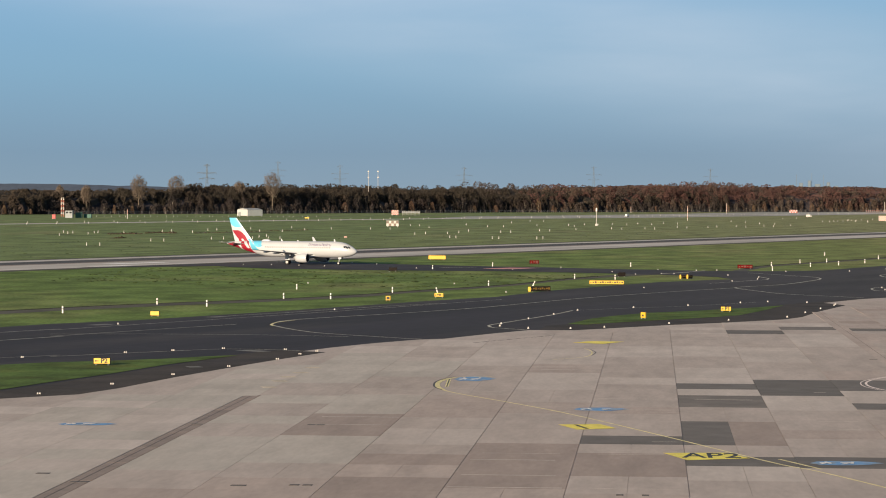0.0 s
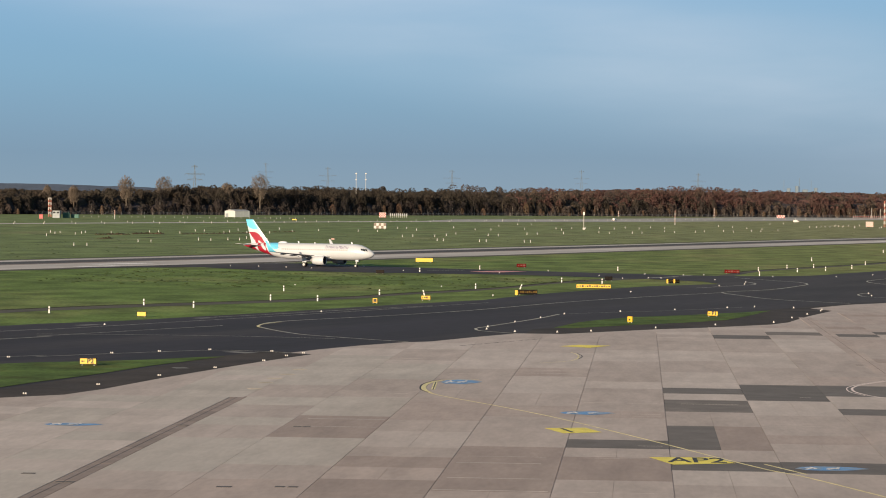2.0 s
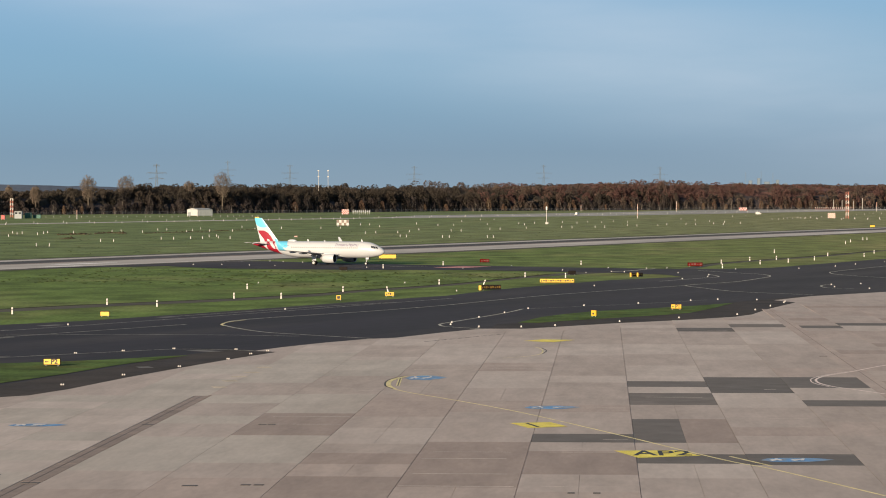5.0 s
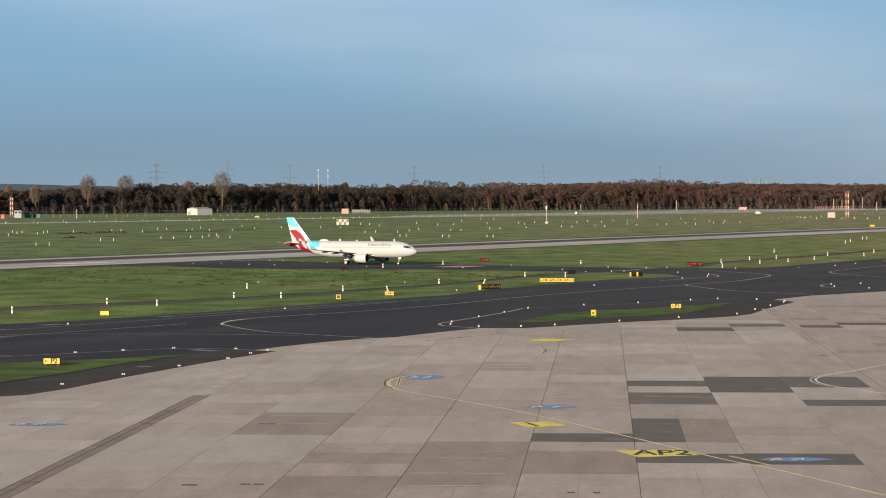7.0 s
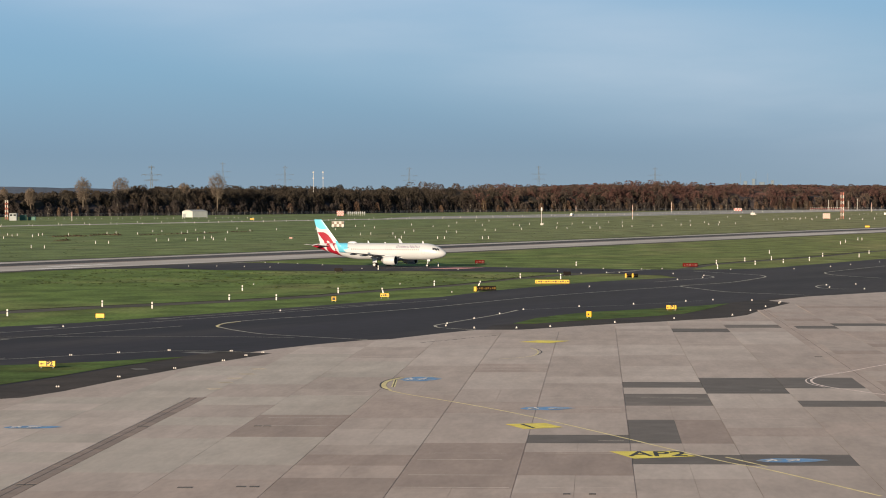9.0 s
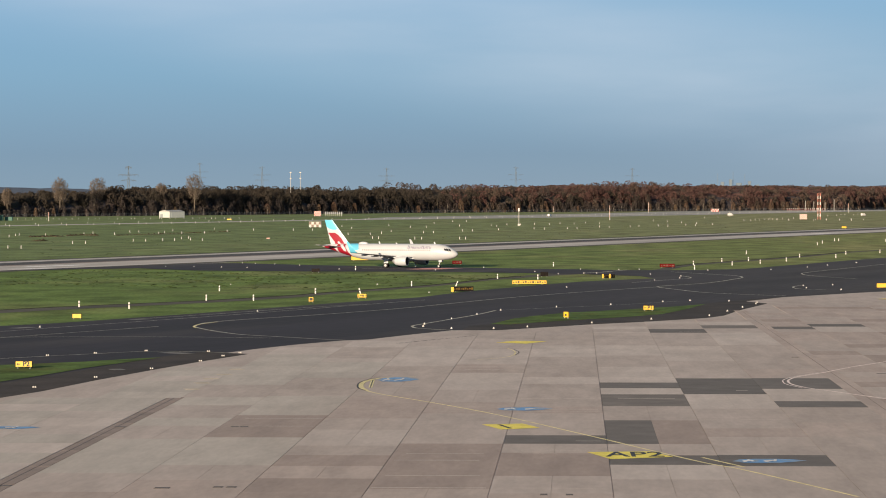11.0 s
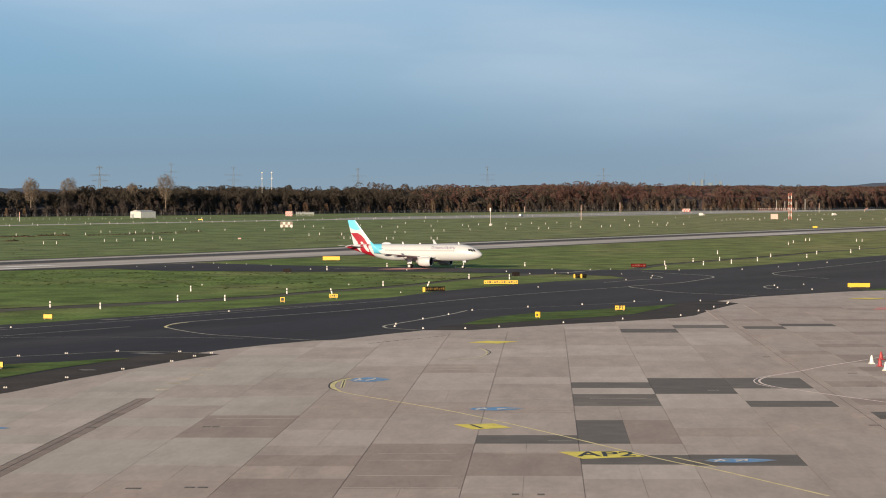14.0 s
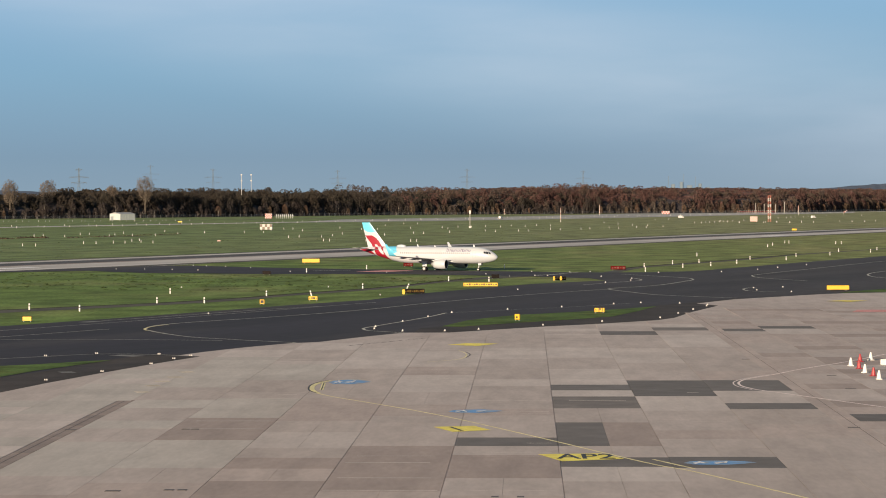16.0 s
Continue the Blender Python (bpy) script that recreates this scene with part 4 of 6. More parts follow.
def airliner():
    ac = thing("airliner", "white twin-engine airliner with crimson and sky-blue tail taxiing on asphalt", "airliner")
    # hull
    bm = bmesh.new()
    stations = [0.0, 0.04, 0.12, 0.25, 0.4, 0.65, 0.9, 1.25, 1.6, 2.0, 2.4, 2.9, 3.4, 4.0, 4.6, 5.3, 6.0] + [6 + 18 * i / 24 for i in range(1, 25)] + [24 + 13.57 * i / 90 for i in range(1, 91)]
    rings = [[bm.verts.new(skin(s, 360 * i / 56)) for i in range(56)] for s in stations]
    for s, p, q in zip(stations, rings, rings[1:]):
        for i in range(56):
            f = bm.faces.new((p[i], p[(i + 1) % 56], q[(i + 1) % 56], q[i]))
            c = f.calc_center_median()
            f.material_index = livery(NOSE - c.x + 0.75, c.z) if NOSE - c.x > 26 and c.z < 8 else 0
    bm.faces.new(rings[-1])
    bmesh.ops.recalc_face_normals(bm, faces=bm.faces)
    body = part("fuselage", bm, PAINTS, ac, smooth=True)
    # belly fairing
    bm = bmesh.new()
    bmesh.ops.create_uvsphere(bm, u_segments=24, v_segments=12, radius=1)
    for v in bm.verts:
        v.co = (NOSE - 15.4 + v.co.x * 5.6, v.co.y * 1.95, 2.35 + v.co.z * 1.0)
    part("belly_fairing", bm, AIR_WHITE, ac, smooth=True)
    # fin
    bm = bmesh.new()
    foil(bm, lerp_sections((29.5, 5.6, (0, 5.35), 0.055, "v"), (34.75, 2.1, (0, 11.78), 0.05, "v"), 60), 36, livery)
    part("fin", bm, PAINTS, ac, "fin with blue tip and crimson swoosh", smooth=True)
    for side, word in ((-1, "starboard"), (1, "port")):
        # tailplane
        bm = bmesh.new()
        foil(bm, lerp_sections((31.2, 3.8, (0.75 * side, 5.05), 0.05, "h"), (35.1, 1.5, (6.3 * side, 5.6), 0.05, "h"), 6), 10)
        part("tailplane", bm, AIR_GREY, ac, "pale grey tailplane", smooth=True)
        # wing
        bm = bmesh.new()
        first = lerp_sections((11.6, 7.0, (1.5 * side, 2.5), 0.07, "h"), (14.1, 4.1, (6.4 * side, 2.95), 0.06, "h"), 6)
        foil(bm, first + lerp_sections((14.1, 4.1, (6.4 * side, 2.95), 0.06, "h"), (19.0, 2.0, (16.9 * side, 3.85), 0.05, "h"), 10)[1:], 12)
        wing = part("wing", bm, AIR_GREY, ac, "grey metal wing", smooth=True)
        for y, s, l in ((4.6, 17.6, 2.6), (8.4, 18.2, 2.4), (11.8, 19.4, 2.0)):
            bm = bmesh.new()
            lathe(bm, [(0.04, -l / 2), (0.2, -l * 0.25), (0.22, l * 0.1), (0.05, l / 2)], 10, "x")
            bmesh.ops.translate(bm, verts=bm.verts, vec=(NOSE - s - 0.4, y * side, 2.5 + 0.1 * (y - 4)))
            part("flap_fairing", bm, AIR_GREY, wing)
        # sharklet
        bm = bmesh.new()
        foil(bm, [(19.0, 2.0, (16.9 * side, 3.85), 0.05, "v"), (19.4, 1.6, (17.25 * side, 4.2), 0.05, "v"), (20.1, 1.15, (17.5 * side, 5.1), 0.05, "v"), (21.3, 0.5, (17.75 * side, 6.7), 0.05, "v")], 10)
        part("winglet", bm, AIR_BLUE if side < 0 else AIR_WHITE, wing, "sky-blue upturned winglet" if side < 0 else "white upturned winglet", smooth=True)
        engine(ac, side)
        # cabin windows and doors
        for k in range(36):
            s = 6.6 + 0.53 * k
            if 0.4 < abs(s - 15.3) % 1.7 < 0.2:
                continue
            part("cabin_window", skin_patch(s, s + 0.27, 8, 19, 0.012, 1, 2, -side), PANE, body)
        for s, w, a0, a1 in ((5.0, 0.85, -18, 36), (29.4, 0.8, -14, 42), (14.4, 0.5, 2, 30), (15.4, 0.5, 2, 30)):
            for u0, u1, b0, b1 in ((0, 0.05, a0, a1), (w - 0.05, w, a0, a1), (0, w, a0, a0 + 1.5), (0, w, a1 - 1.5, a1)):
                part("door_seam", skin_patch(s + u0, s + u1, b0, b1, 0.008, 1, 6 if b1 - b0 > 5 else 1, -side), AIR_GREY, body)
        # flight deck windows
        for s0, s1, a0, a1, lean in ((1.3, 1.8, 30, 52, 0.3), (1.86, 2.45, 23, 45, 0.2), (2.52, 3.0, 22, 40, 0.1)):
            part("cockpit_window", skin_patch(s0, s1, a0, a1, 0.014, 3, 3, -side, lean), GLASS, body)
        # titles as plain strokes in two colours, small registration strokes aft
        for k, (u, h) in enumerate(((0, 15), (0.85, 10), (1.5, 10), (2.15, 10), (2.95, 10), (3.75, 13), (4.3, 10), (5.05, 12), (5.85, 10))):
            part("title_stroke", skin_patch(12.75 - u, 12.9 - u, 25, 25 + 1.9 * h, 0.012, 1, 4, -side), AIR_TITLE, body)
            part("title_stroke", skin_patch(12.35 - u, 12.5 - u, 25, 25 + 1.6 * h, 0.012, 1, 4, -side), AIR_TITLE, body)
            part("title_stroke", skin_patch(12.35 - u, 12.9 - u, 25 + (1.2 * h if k % 2 else 0), 28 + (1.2 * h if k % 2 else 0), 0.012, 1, 1, -side), AIR_TITLE, body)
        for k in range(4):
            part("registration_stroke", skin_patch(27.2 - k * 0.34, 27.4 - k * 0.34, 22, 27, 0.01, 1, 2, -side), AIR_TITLE, body)
        # main gear
        bm = bmesh.new()
        bar(bm, (0, 3.8 * side, 0.58), (0, 3.8 * side, 2.7), 0.13, 10)
        bar(bm, (0, 3.8 * side, 1.2), (0.2, 2.2 * side, 2.3), 0.07, 8)
        bar(bm, (0, 3.35 * side, 0.58), (0, 4.25 * side, 0.58), 0.09, 8)
        box(bm, -0.6, 0.6, (4.12 if side > 0 else -4.16), (4.16 if side > 0 else -4.12), 1.1, 2.5, 0.01)
        part("main_gear_leg", bm, AIR_WHITE, ac, "white main gear leg with door")
    # tail cone exhaust, satellite dome, blade aerials, beacons
    bm = bmesh.new()
    bmesh.ops.create_uvsphere(bm, u_segments=18, v_segments=10, radius=1)
    for v in bm.verts:
        v.co = (NOSE - 26.0 + v.co.x * 1.35, v.co.y * 0.5, 5.86 + v.co.z * 0.5)
    part("aerial_dome", bm, AIR_WHITE, ac, smooth=True)
    for s, h in ((6.0, 0.55), (21.2, 0.55), (16.5, 0.3)):
        bm = bmesh.new()
        z = hull(s)[0] + hull(s)[2] - 0.03
        foil(bm, [(s, 0.5, (0, z), 0.12, "v"), (s + 0.25, 0.28, (0, z + h), 0.12, "v")], 5)
        part("blade_aerial", bm, AIR_WHITE, ac)
    # nose gear
    g = NOSE - 5.07
    bm = bmesh.new()
    bar(bm, (g, 0, 0.38), (g + 0.15, 0, 2.0), 0.11, 10)
    bar(bm, (g, -0.28, 0.38), (g, 0.28, 0.38), 0.06, 8)
    bar(bm, (g + 0.1, 0, 1.1), (g + 1.0, 0, 1.95), 0.05, 8)
    for y in (-0.45, 0.45):
        box(bm, g + 0.05, g + 0.9, y - 0.015, y + 0.015, 1.45, 1.95, 0.005)
    part("nose_gear_leg", bm, AIR_WHITE, ac, "white nose gear leg with doors")
    bm = bmesh.new()
    box(bm, g + 0.1, g + 0.2, -0.12, 0.12, 1.2, 1.32, 0.03)
    part("taxi_light", bm, LENS, ac, "taxi light on the nose gear")
    tyre, rim = wheel_mesh(0.58, 0.4)
    small_tyre, small_rim = wheel_mesh(0.38, 0.22)
    for x, y, r, me, hub in [(0, s * 3.8 + d, 0.58, tyre, rim) for s in (-1, 1) for d in (-0.46, 0.46)] + [(g, d, 0.38, small_tyre, small_rim) for d in (-0.25, 0.25)]:
        w = shared("wheel", me, ac, Matrix.Translation((x, y, r)))
        shared("rim", hub, w, Matrix())
        WHEELS.append((w, (x, y, r), r))
    return ac


AIRLINER = airliner()


# ---- signs ----
def sign(name, x, y, w, h, face, label, text="", strokes=0, turn=0.0, base=0.3, z=0.0, sides=None, category="airfield sign", border=False, colour=None):
    """A lit-panel taxiway sign on short legs; turn in degrees, 0 faces the terrace."""
    s = thing(name, label, category, "taxiway signs", pose(x, y, z, 0, 0, turn))
    bm = bmesh.new()
    box(bm, -w / 2, w / 2, -0.12, 0.12, base, base + h, 0.03)
    part("housing", bm, sides or SIGN_BACK, s)
    bm = bmesh.new()
    box(bm, -w / 2 + 0.04, w / 2 - 0.04, -0.14, -0.11, base + 0.04, base + h - 0.04, 0.005)
    part("panel", bm, face, s)
    if border:
        bm = bmesh.new()
        box(bm, -w / 2 + 0.16, w / 2 - 0.16, -0.155, -0.145, base + 0.16, base + h - 0.16)
        part("field", bm, BLACK_PAINT, s)
    for k in (-1, 1):
        bm = bmesh.new()
        bar(bm, (k * w * 0.36, 0, 0), (k * w * 0.36, 0, base + 0.05), 0.04, 8)
        bar(bm, (k * w * 0.36, 0, 0), (k * w * 0.36, 0, 0.03), 0.11, 8)
        part("leg", bm, STEEL, s)
    ink = BLACK_PAINT if face is SIGN_YELLOW else colour or DIM_INK
    if text:
        lettering("legend", text, h * 1.1, ink, s, pose(w * 0.14, -0.148, base + h / 2, 90), 1.0)
        bm = bmesh.new()
        box(bm, -w * 0.37, -w * 0.2, -0.152, -0.142, base + h * 0.44, base + h * 0.56)
        a = [bm.verts.new(p) for p in ((-w * 0.42, -0.15, base + h / 2), (-w * 0.33, -0.15, base + h * 0.28), (-w * 0.33, -0.15, base + h * 0.72))]
        bm.faces.new(a)
        part("arrow", bm, ink, s)
    for k in range(strokes):
        u = -w / 2 + w * (k + 0.7) / (strokes + 0.4)
        bm = bmesh.new()
        half = w * (0.19, 0.34, 0.26)[k * k % 3] / strokes
        box(bm, u - half, u + half, -0.155, -0.142, base + h * (0.26 + 0.1 * (k % 2)), base + h * (0.6 + 0.08 * (k % 3)))
        part("stroke", bm, ink, s)
    return s


sign("guidance_sign", -56.4, 277.6, 1.75, 0.64, SIGN_YELLOW, "yellow sign with black arrow and P2 lettering on grass", "P2", base=0.12, z=0.09)
sign("guidance_sign", 11.05, 419.5, 1.6, 0.7, SIGN_YELLOW, "yellow sign with black arrow and P1 lettering on grass", "P1", base=0.12, z=0.09)
sign("guidance_sign", -72.0, 392.5, 1.35, 0.68, SIGN_YELLOW, "plain yellow taxiway sign on grass verge", base=0.12)
sign("guidance_sign", -36.9, 471.5, 1.6, 0.7, SIGN_YELLOW, "yellow taxiway sign with unreadable black characters", strokes=4, base=0.2)
sign("guidance_sign", -44.2, 455.9, 0.85, 0.8, SIGN_YELLOW, "small square black sign with yellow border", base=0.12, border=True)
sign("guidance_sign", -1.4, 393.9, 0.85, 0.8, SIGN_YELLOW, "yellow taxiway sign on grass seen at an angle", base=0.12, z=0.09, turn=-38, sides=SIGN_YELLOW, strokes=1)
sign("guidance_sign", -9.3, 547.4, 6.9, 0.78, SIGN_YELLOW, "long yellow direction sign with small black characters", strokes=14, base=0.12)
sign("guidance_sign", -20.9, 507.0, 4.2, 0.85, SIGN_BACK, "black sign with small yellow characters and end panel", base=0.12, turn=28, strokes=9, colour=DIM_YELLOW)
sign("guidance_sign", 7.0, 590.0, 2.9, 0.75, SIGN_BACK, "black sign with small yellow characters", base=0.12, turn=20, strokes=5, colour=DIM_YELLOW)
sign("guidance_sign", -59.5, 753.2, 4.8, 1.1, SIGN_YELLOW, "plain pale yellow sign standing beside the runway", base=0.2)
sign("guidance_sign", 59.0, 522.3, 4.3, 0.85, SIGN_YELLOW, "long plain yellow sign by the apron", base=0.12, z=0.09)
sign("holding_sign", 22.4, 675.9, 3.7, 0.9, SIGN_RED, "red holding sign with white characters on grass", strokes=5, base=0.15)
sign("holding_sign", -31.0, 713.8, 2.5, 0.9, SIGN_RED, "red holding sign with white characters on grass", strokes=3, base=0.1, turn=8)
sign("holding_sign", -60.7, 637.2, 1.9, 0.8, SIGN_BACK, "dark holding sign seen from behind on grass", base=0.12, turn=10)
sign("holding_sign", -7.0, 604.0, 1.8, 0.85, SIGN_BACK, "dark holding sign seen from behind on grass", base=0.12, turn=25)
sign("guidance_sign", 146.0, 1503.0, 2.6, 1.0, SIGN_YELLOW, "small yellow sign beyond the runway", base=0.2)
sign("guidance_sign", -268.0, 2110.0, 3.4, 0.9, SIGN_YELLOW, "small yellow sign before the far runway", base=0.3)
sign("guidance_sign", -128.5, 1140.0, 1.4, 0.6, PALE_RED, "small orange marker board in the grass", base=0.2)
for x, y, w in ((-22.7, 503.2, 0.5), (5.75, 587.8, 0.35), (7.25, 588.6, 0.35)):
    s = thing("end_panel_sign", "narrow yellow end panel of a taxiway sign", "airfield sign", "taxiway signs", pose(x, y, 0))
    bm = bmesh.new()
    box(bm, -w / 2, w / 2, -0.16, 0.16, 0.1, 0.98, 0.03)
    part("panel", bm, SIGN_YELLOW, s)
    bm = bmesh.new()
    bar(bm, (0, 0, 0), (0, 0, 0.15), 0.05, 8)
    part("leg", bm, STEEL, s)


# ---- edge lights ----
def edge_light(at):
    o = thing("edge_light", "small white raised taxiway edge light", "edge light", "taxiway edge lights", at)
    bm = bmesh.new()
    lathe(bm, [(0.17, 0), (0.17, 0.03), (0.08, 0.05), (0.08, 0.1), (0.1, 0.11)], 10)
    part("base", bm, WHITE_PAINT, o)
    bm = bmesh.new()
    lathe(bm, [(0.1, 0.1), (0.12, 0.13), (0.11, 0.18), (0.07, 0.22), (0.03, 0.24)], 12)
    part("lens", bm, LENS, o, "white glass dome")
    return o


def edge_reflector(at):
    o = thing("edge_reflector", "pair of small white reflector caps on the pavement", "edge light", "taxiway edge lights", at)
    for k in (-1, 1):
        bm = bmesh.new()
        lathe(bm, [(0.085, 0), (0.085, 0.07), (0.065, 0.14), (0.03, 0.16)], 10)
        bmesh.ops.translate(bm, verts=bm.verts, vec=(0.1 * k, 0, 0))
        part("cap", bm, HUT_WHITE, o)
    return o


PAVED = [sh for sh in bpy.data.objects if sh.name in ("taxiway", "apron", "grass_island_west", "grass_island_east", "grass_island_far")]
OUTLINES = [(sh, [(v.co.x, v.co.y) for v in sh.data.vertices]) for sh in PAVED]


def ground_z(x, y):
    return max([0.0] + [ring_[0][1] * 0 + sh.data.vertices[0].co.z for sh, ring_ in OUTLINES if inside(x, y, ring_)])


spots = [(-72.3, 366.7), (-58.4, 300.4), (-53.9, 305.1), (-48.9, 309.8), (-41.6, 308.5), (-40.0, 290.3), (-38.8, 299.8), (-37.6, 305.3), (-43.2, 277.2), (-46.6, 263.9), (-49.8, 249.8), (-48.8, 418.2), (-26.9, 501.3), (-17.8, 391.4), (-20.8, 375.6), (-20.6, 369.0), (-14.7, 406.6), (-11.6, 421.9), (-16.5, 362.9), (-10.9, 363.1), (-6.5, 367.3), (2.2, 379.2), (-3.1, 434.2), (5.6, 443.6), (-1.8, 528.9), (10.7, 390.9), (19.5, 402.3), (23.0, 418.3)]
spots += [(26.2, 433.2), (29.2, 447.0), (29.7, 451.7), (14.4, 455.9), (19.1, 461.0), (25.5, 458.8), (44.3, 537.4), (43.8, 524.2), (50.5, 542.8), (49.5, 515.0), (16.7, 618.1), (16.4, 574.3), (23.0, 603.0), (22.2, 588.4), (31.2, 651.6), (46.5, 657.2), (56.9, 678.4), (63.6, 697.9), (-103.8, 689.5), (-96.6, 689.7), (-88.9, 684.4), (-88.7, 725.8), (-81.8, 679.1), (-84.5, 719.7), (-78.7, 713.8), (-71.0, 702.1), (-57.5, 663.9), (-33.6, 654.4), (-22.9, 681.1), (-9.6, 640.4), (-4.0, 621.8), (1.1, 660.7), (1.8, 626.6), (4.7, 626.7), (10.2, 655.9), (15.2, 661.2), (-39.8, 548.0), (-69.2, 546.9), (73.6, 724.8)]
spots += [(-67.6, 290.0), (-53.7, 236.7)]
first = second = None
for x, y in spots:
    at = pose(x, y, ground_z(x, y))
    if y < 330:
        second = edge_reflector(at) if second is None else copy_thing(second, at)
    else:
        first = edge_light(at) if first is None else copy_thing(first, at)


# ---- marker posts ----
def marker_post(at, h=1.05, r=0.13, label="white marker post with dark band in the grass", group="marker posts"):
    o = thing("marker_post", label, "marker post", group, at)
    bm = bmesh.new()
    lathe(bm, [(r, 0), (r, h * 0.55)], 10)
    part("lower_tube", bm, WHITE_PAINT, o)
    bm = bmesh.new()
    lathe(bm, [(r * 1.02, h * 0.55), (r * 1.02, h * 0.68)], 10)
    part("band", bm, DARK, o, "dark band")
    bm = bmesh.new()
    lathe(bm, [(r, h * 0.68), (r, h * 0.97), (r * 0.5, h)], 10)
    part("upper_tube", bm, WHITE_PAINT, o)
    return o


first = None
for x, y in [(-87.5, 401.5), (-79.5, 435.4), (-70.4, 429.1), (-62.7, 462.6), (-54.7, 463.0), (-47.3, 496.1), (-32.3, 537.8), (-16.8, 586.9), (-8.1, 583.2), (-66.7, 510.4), (30.1, 705.5), (39.0, 736.2), (39.7, 700.0), (46.9, 749.4), (48.0, 717.9), (56.7, 743.2), (64.2, 791.5), (73.9, 784.5), (81.2, 830.4), (-52.9, 656.3), (-40.2, 686.0), (-5.7, 692.8), (28.5, 661.6)] + [(93.7, 851.2), (102.5, 905.3), (111.7, 895.0), (118.7, 934.0), (119.3, 1063.6), (121.4, 1063.4)]:
    first = marker_post(pose(x, y, 0)) if first is None else copy_thing(first, pose(x, y, 0))
for x, y in [(-39.1, 496.4), (-23.6, 538.2)]:
    o = copy_thing(first, pose(x, y, 0, 4, 22 if y > 520 else -14, 0))
    o["label"] = "leaning white marker post with dark band"


def field_light(at):
    """Approach and runway lamp on a thin stalk."""
    o = thing("field_lamp", "small white airfield lamp on a stalk in the grass", "airfield lamp", "lamps on the airfield grass", at)
    bm = bmesh.new()
    lathe(bm, [(0.2, 0), (0.2, 0.05), (0.11, 0.07), (0.11, 0.75)], 8)
    part("stalk", bm, WHITE_PAINT, o)
    bm = bmesh.new()
    lathe(bm, [(0.11, 0.75), (0.15, 0.8), (0.15, 1.05), (0.08, 1.13)], 10)
    part("lamp_head", bm, LENS, o)
    return o


first = None
for group in ([(87.0, 994.4), (101.5, 1082.7), (103.1, 1082.8), (92.0, 1030.4), (51.8, 837.7)], [(-255.6, 1165.9), (-276.9, 1271.9), (-266.7, 1234.5), (-268.3, 1253.0), (-253.6, 1216.7), (-258.3, 1253.1), (-260.4, 1272.1), (-197.1, 943.4), (-192.5, 943.5), (-248.1, 1272.2), (-191.8, 1037.0), (-186.8, 1037.1), (-237.1, 1312.2), (-236.4, 1333.0), (-218.9, 1292.2), (-225.4, 1376.8), (-220.8, 1376.8), (-177.3, 1091.3), (-172.3, 1091.4), (-167.6, 1105.9), (-162.8, 1105.9), (-200.9, 1312.6), (-204.5, 1354.8), (-210.4, 1423.5), (-192.7, 1333.5), (-166.6, 1151.3), (-165.7, 1167.3), (-158.4, 1120.8)], [(-181.5, 1333.6), (-198.8, 1499.6), (-151.5, 1106.2), (-178.9, 1400.1), (-170.9, 1448.2), (-149.8, 1448.3), (-139.5, 1448.4), (-109.4, 1255.0), (-106.1, 1274.0), (-125.2, 1527.0), (-143.5, 1614.4), (-138.1, 1614.4), (-95.8, 1274.1), (-93.3, 1313.8), (-85.7, 1152.7), (-83.1, 1152.7), (-93.0, 1377.9), (-114.7, 1678.4), (-95.8, 1584.2), (-66.9, 1137.5), (-64.1, 1137.5), (-86.6, 1584.2), (-74.3, 1334.7), (-69.4, 1334.7), (-48.3, 1137.8), (-45.8, 1137.9), (-58.1, 1401.0), (-52.9, 1401.1), (-94.4, 1822.7), (-69.9, 1645.7)], [(-22.9, 1500.3), (-17.0, 1474.3), (-4.7, 1500.4), (0.6, 1500.4), (13.6, 1584.3), (18.8, 1555.4), (31.2, 1584.3), (37.0, 1614.4), (-40.9, 1449.0), (-51.9, 1678.2), (-46.6, 1614.4), (-43.1, 1712.1), (-34.6, 1712.0), (-26.3, 1747.2), (-16.6, 1712.0), (-10.3, 1783.8), (-1.2, 1747.1), (6.3, 1821.9), (15.3, 1783.6), (49.2, 1645.6), (53.9, 1614.4), (67.0, 1678.0), (71.4, 1645.6), (84.8, 1711.6), (63.1, 1902.9), (69.8, 1821.4), (55.9, 1992.0), (78.1, 1783.3), (-87.6, 1948.2), (-77.9, 1948.1)], [(121.4, 1991.1), (126.3, 1991.1), (132.6, 2038.6), (135.5, 2038.5), (139.2, 2038.5), (146.1, 2088.3), (149.0, 2088.2), (148.4, 2038.3), (160.2, 2140.4), (153.8, 1990.7), (173.2, 2195.3), (171.2, 1990.5), (184.8, 2037.8), (189.8, 1990.2), (198.7, 1990.1), (136.3, 2448.5), (105.2, 2254.9), (119.4, 2315.8), (215.9, 2446.1), (223.3, 2445.9), (237.6, 2517.7), (252.6, 2593.8), (260.5, 2593.5)], [(150.9, 2144.7), (152.7, 2090.8), (157.2, 2038.8), (176.5, 2034.6), (184.7, 2032.9), (194.1, 2030.8), (207.2, 2078.6), (211.2, 2027.1), (235.4, 2072.3), (244.4, 2070.2), (253.5, 2068.2), (268.2, 2117.7), (248.1, 2585.4), (271.8, 2661.6), (343.0, 2822.0), (307.9, 2833.3)]):
    for x, y in group:
        first = field_light(pose(x, y, 0)) if first is None else copy_thing(first, pose(x, y, 0))
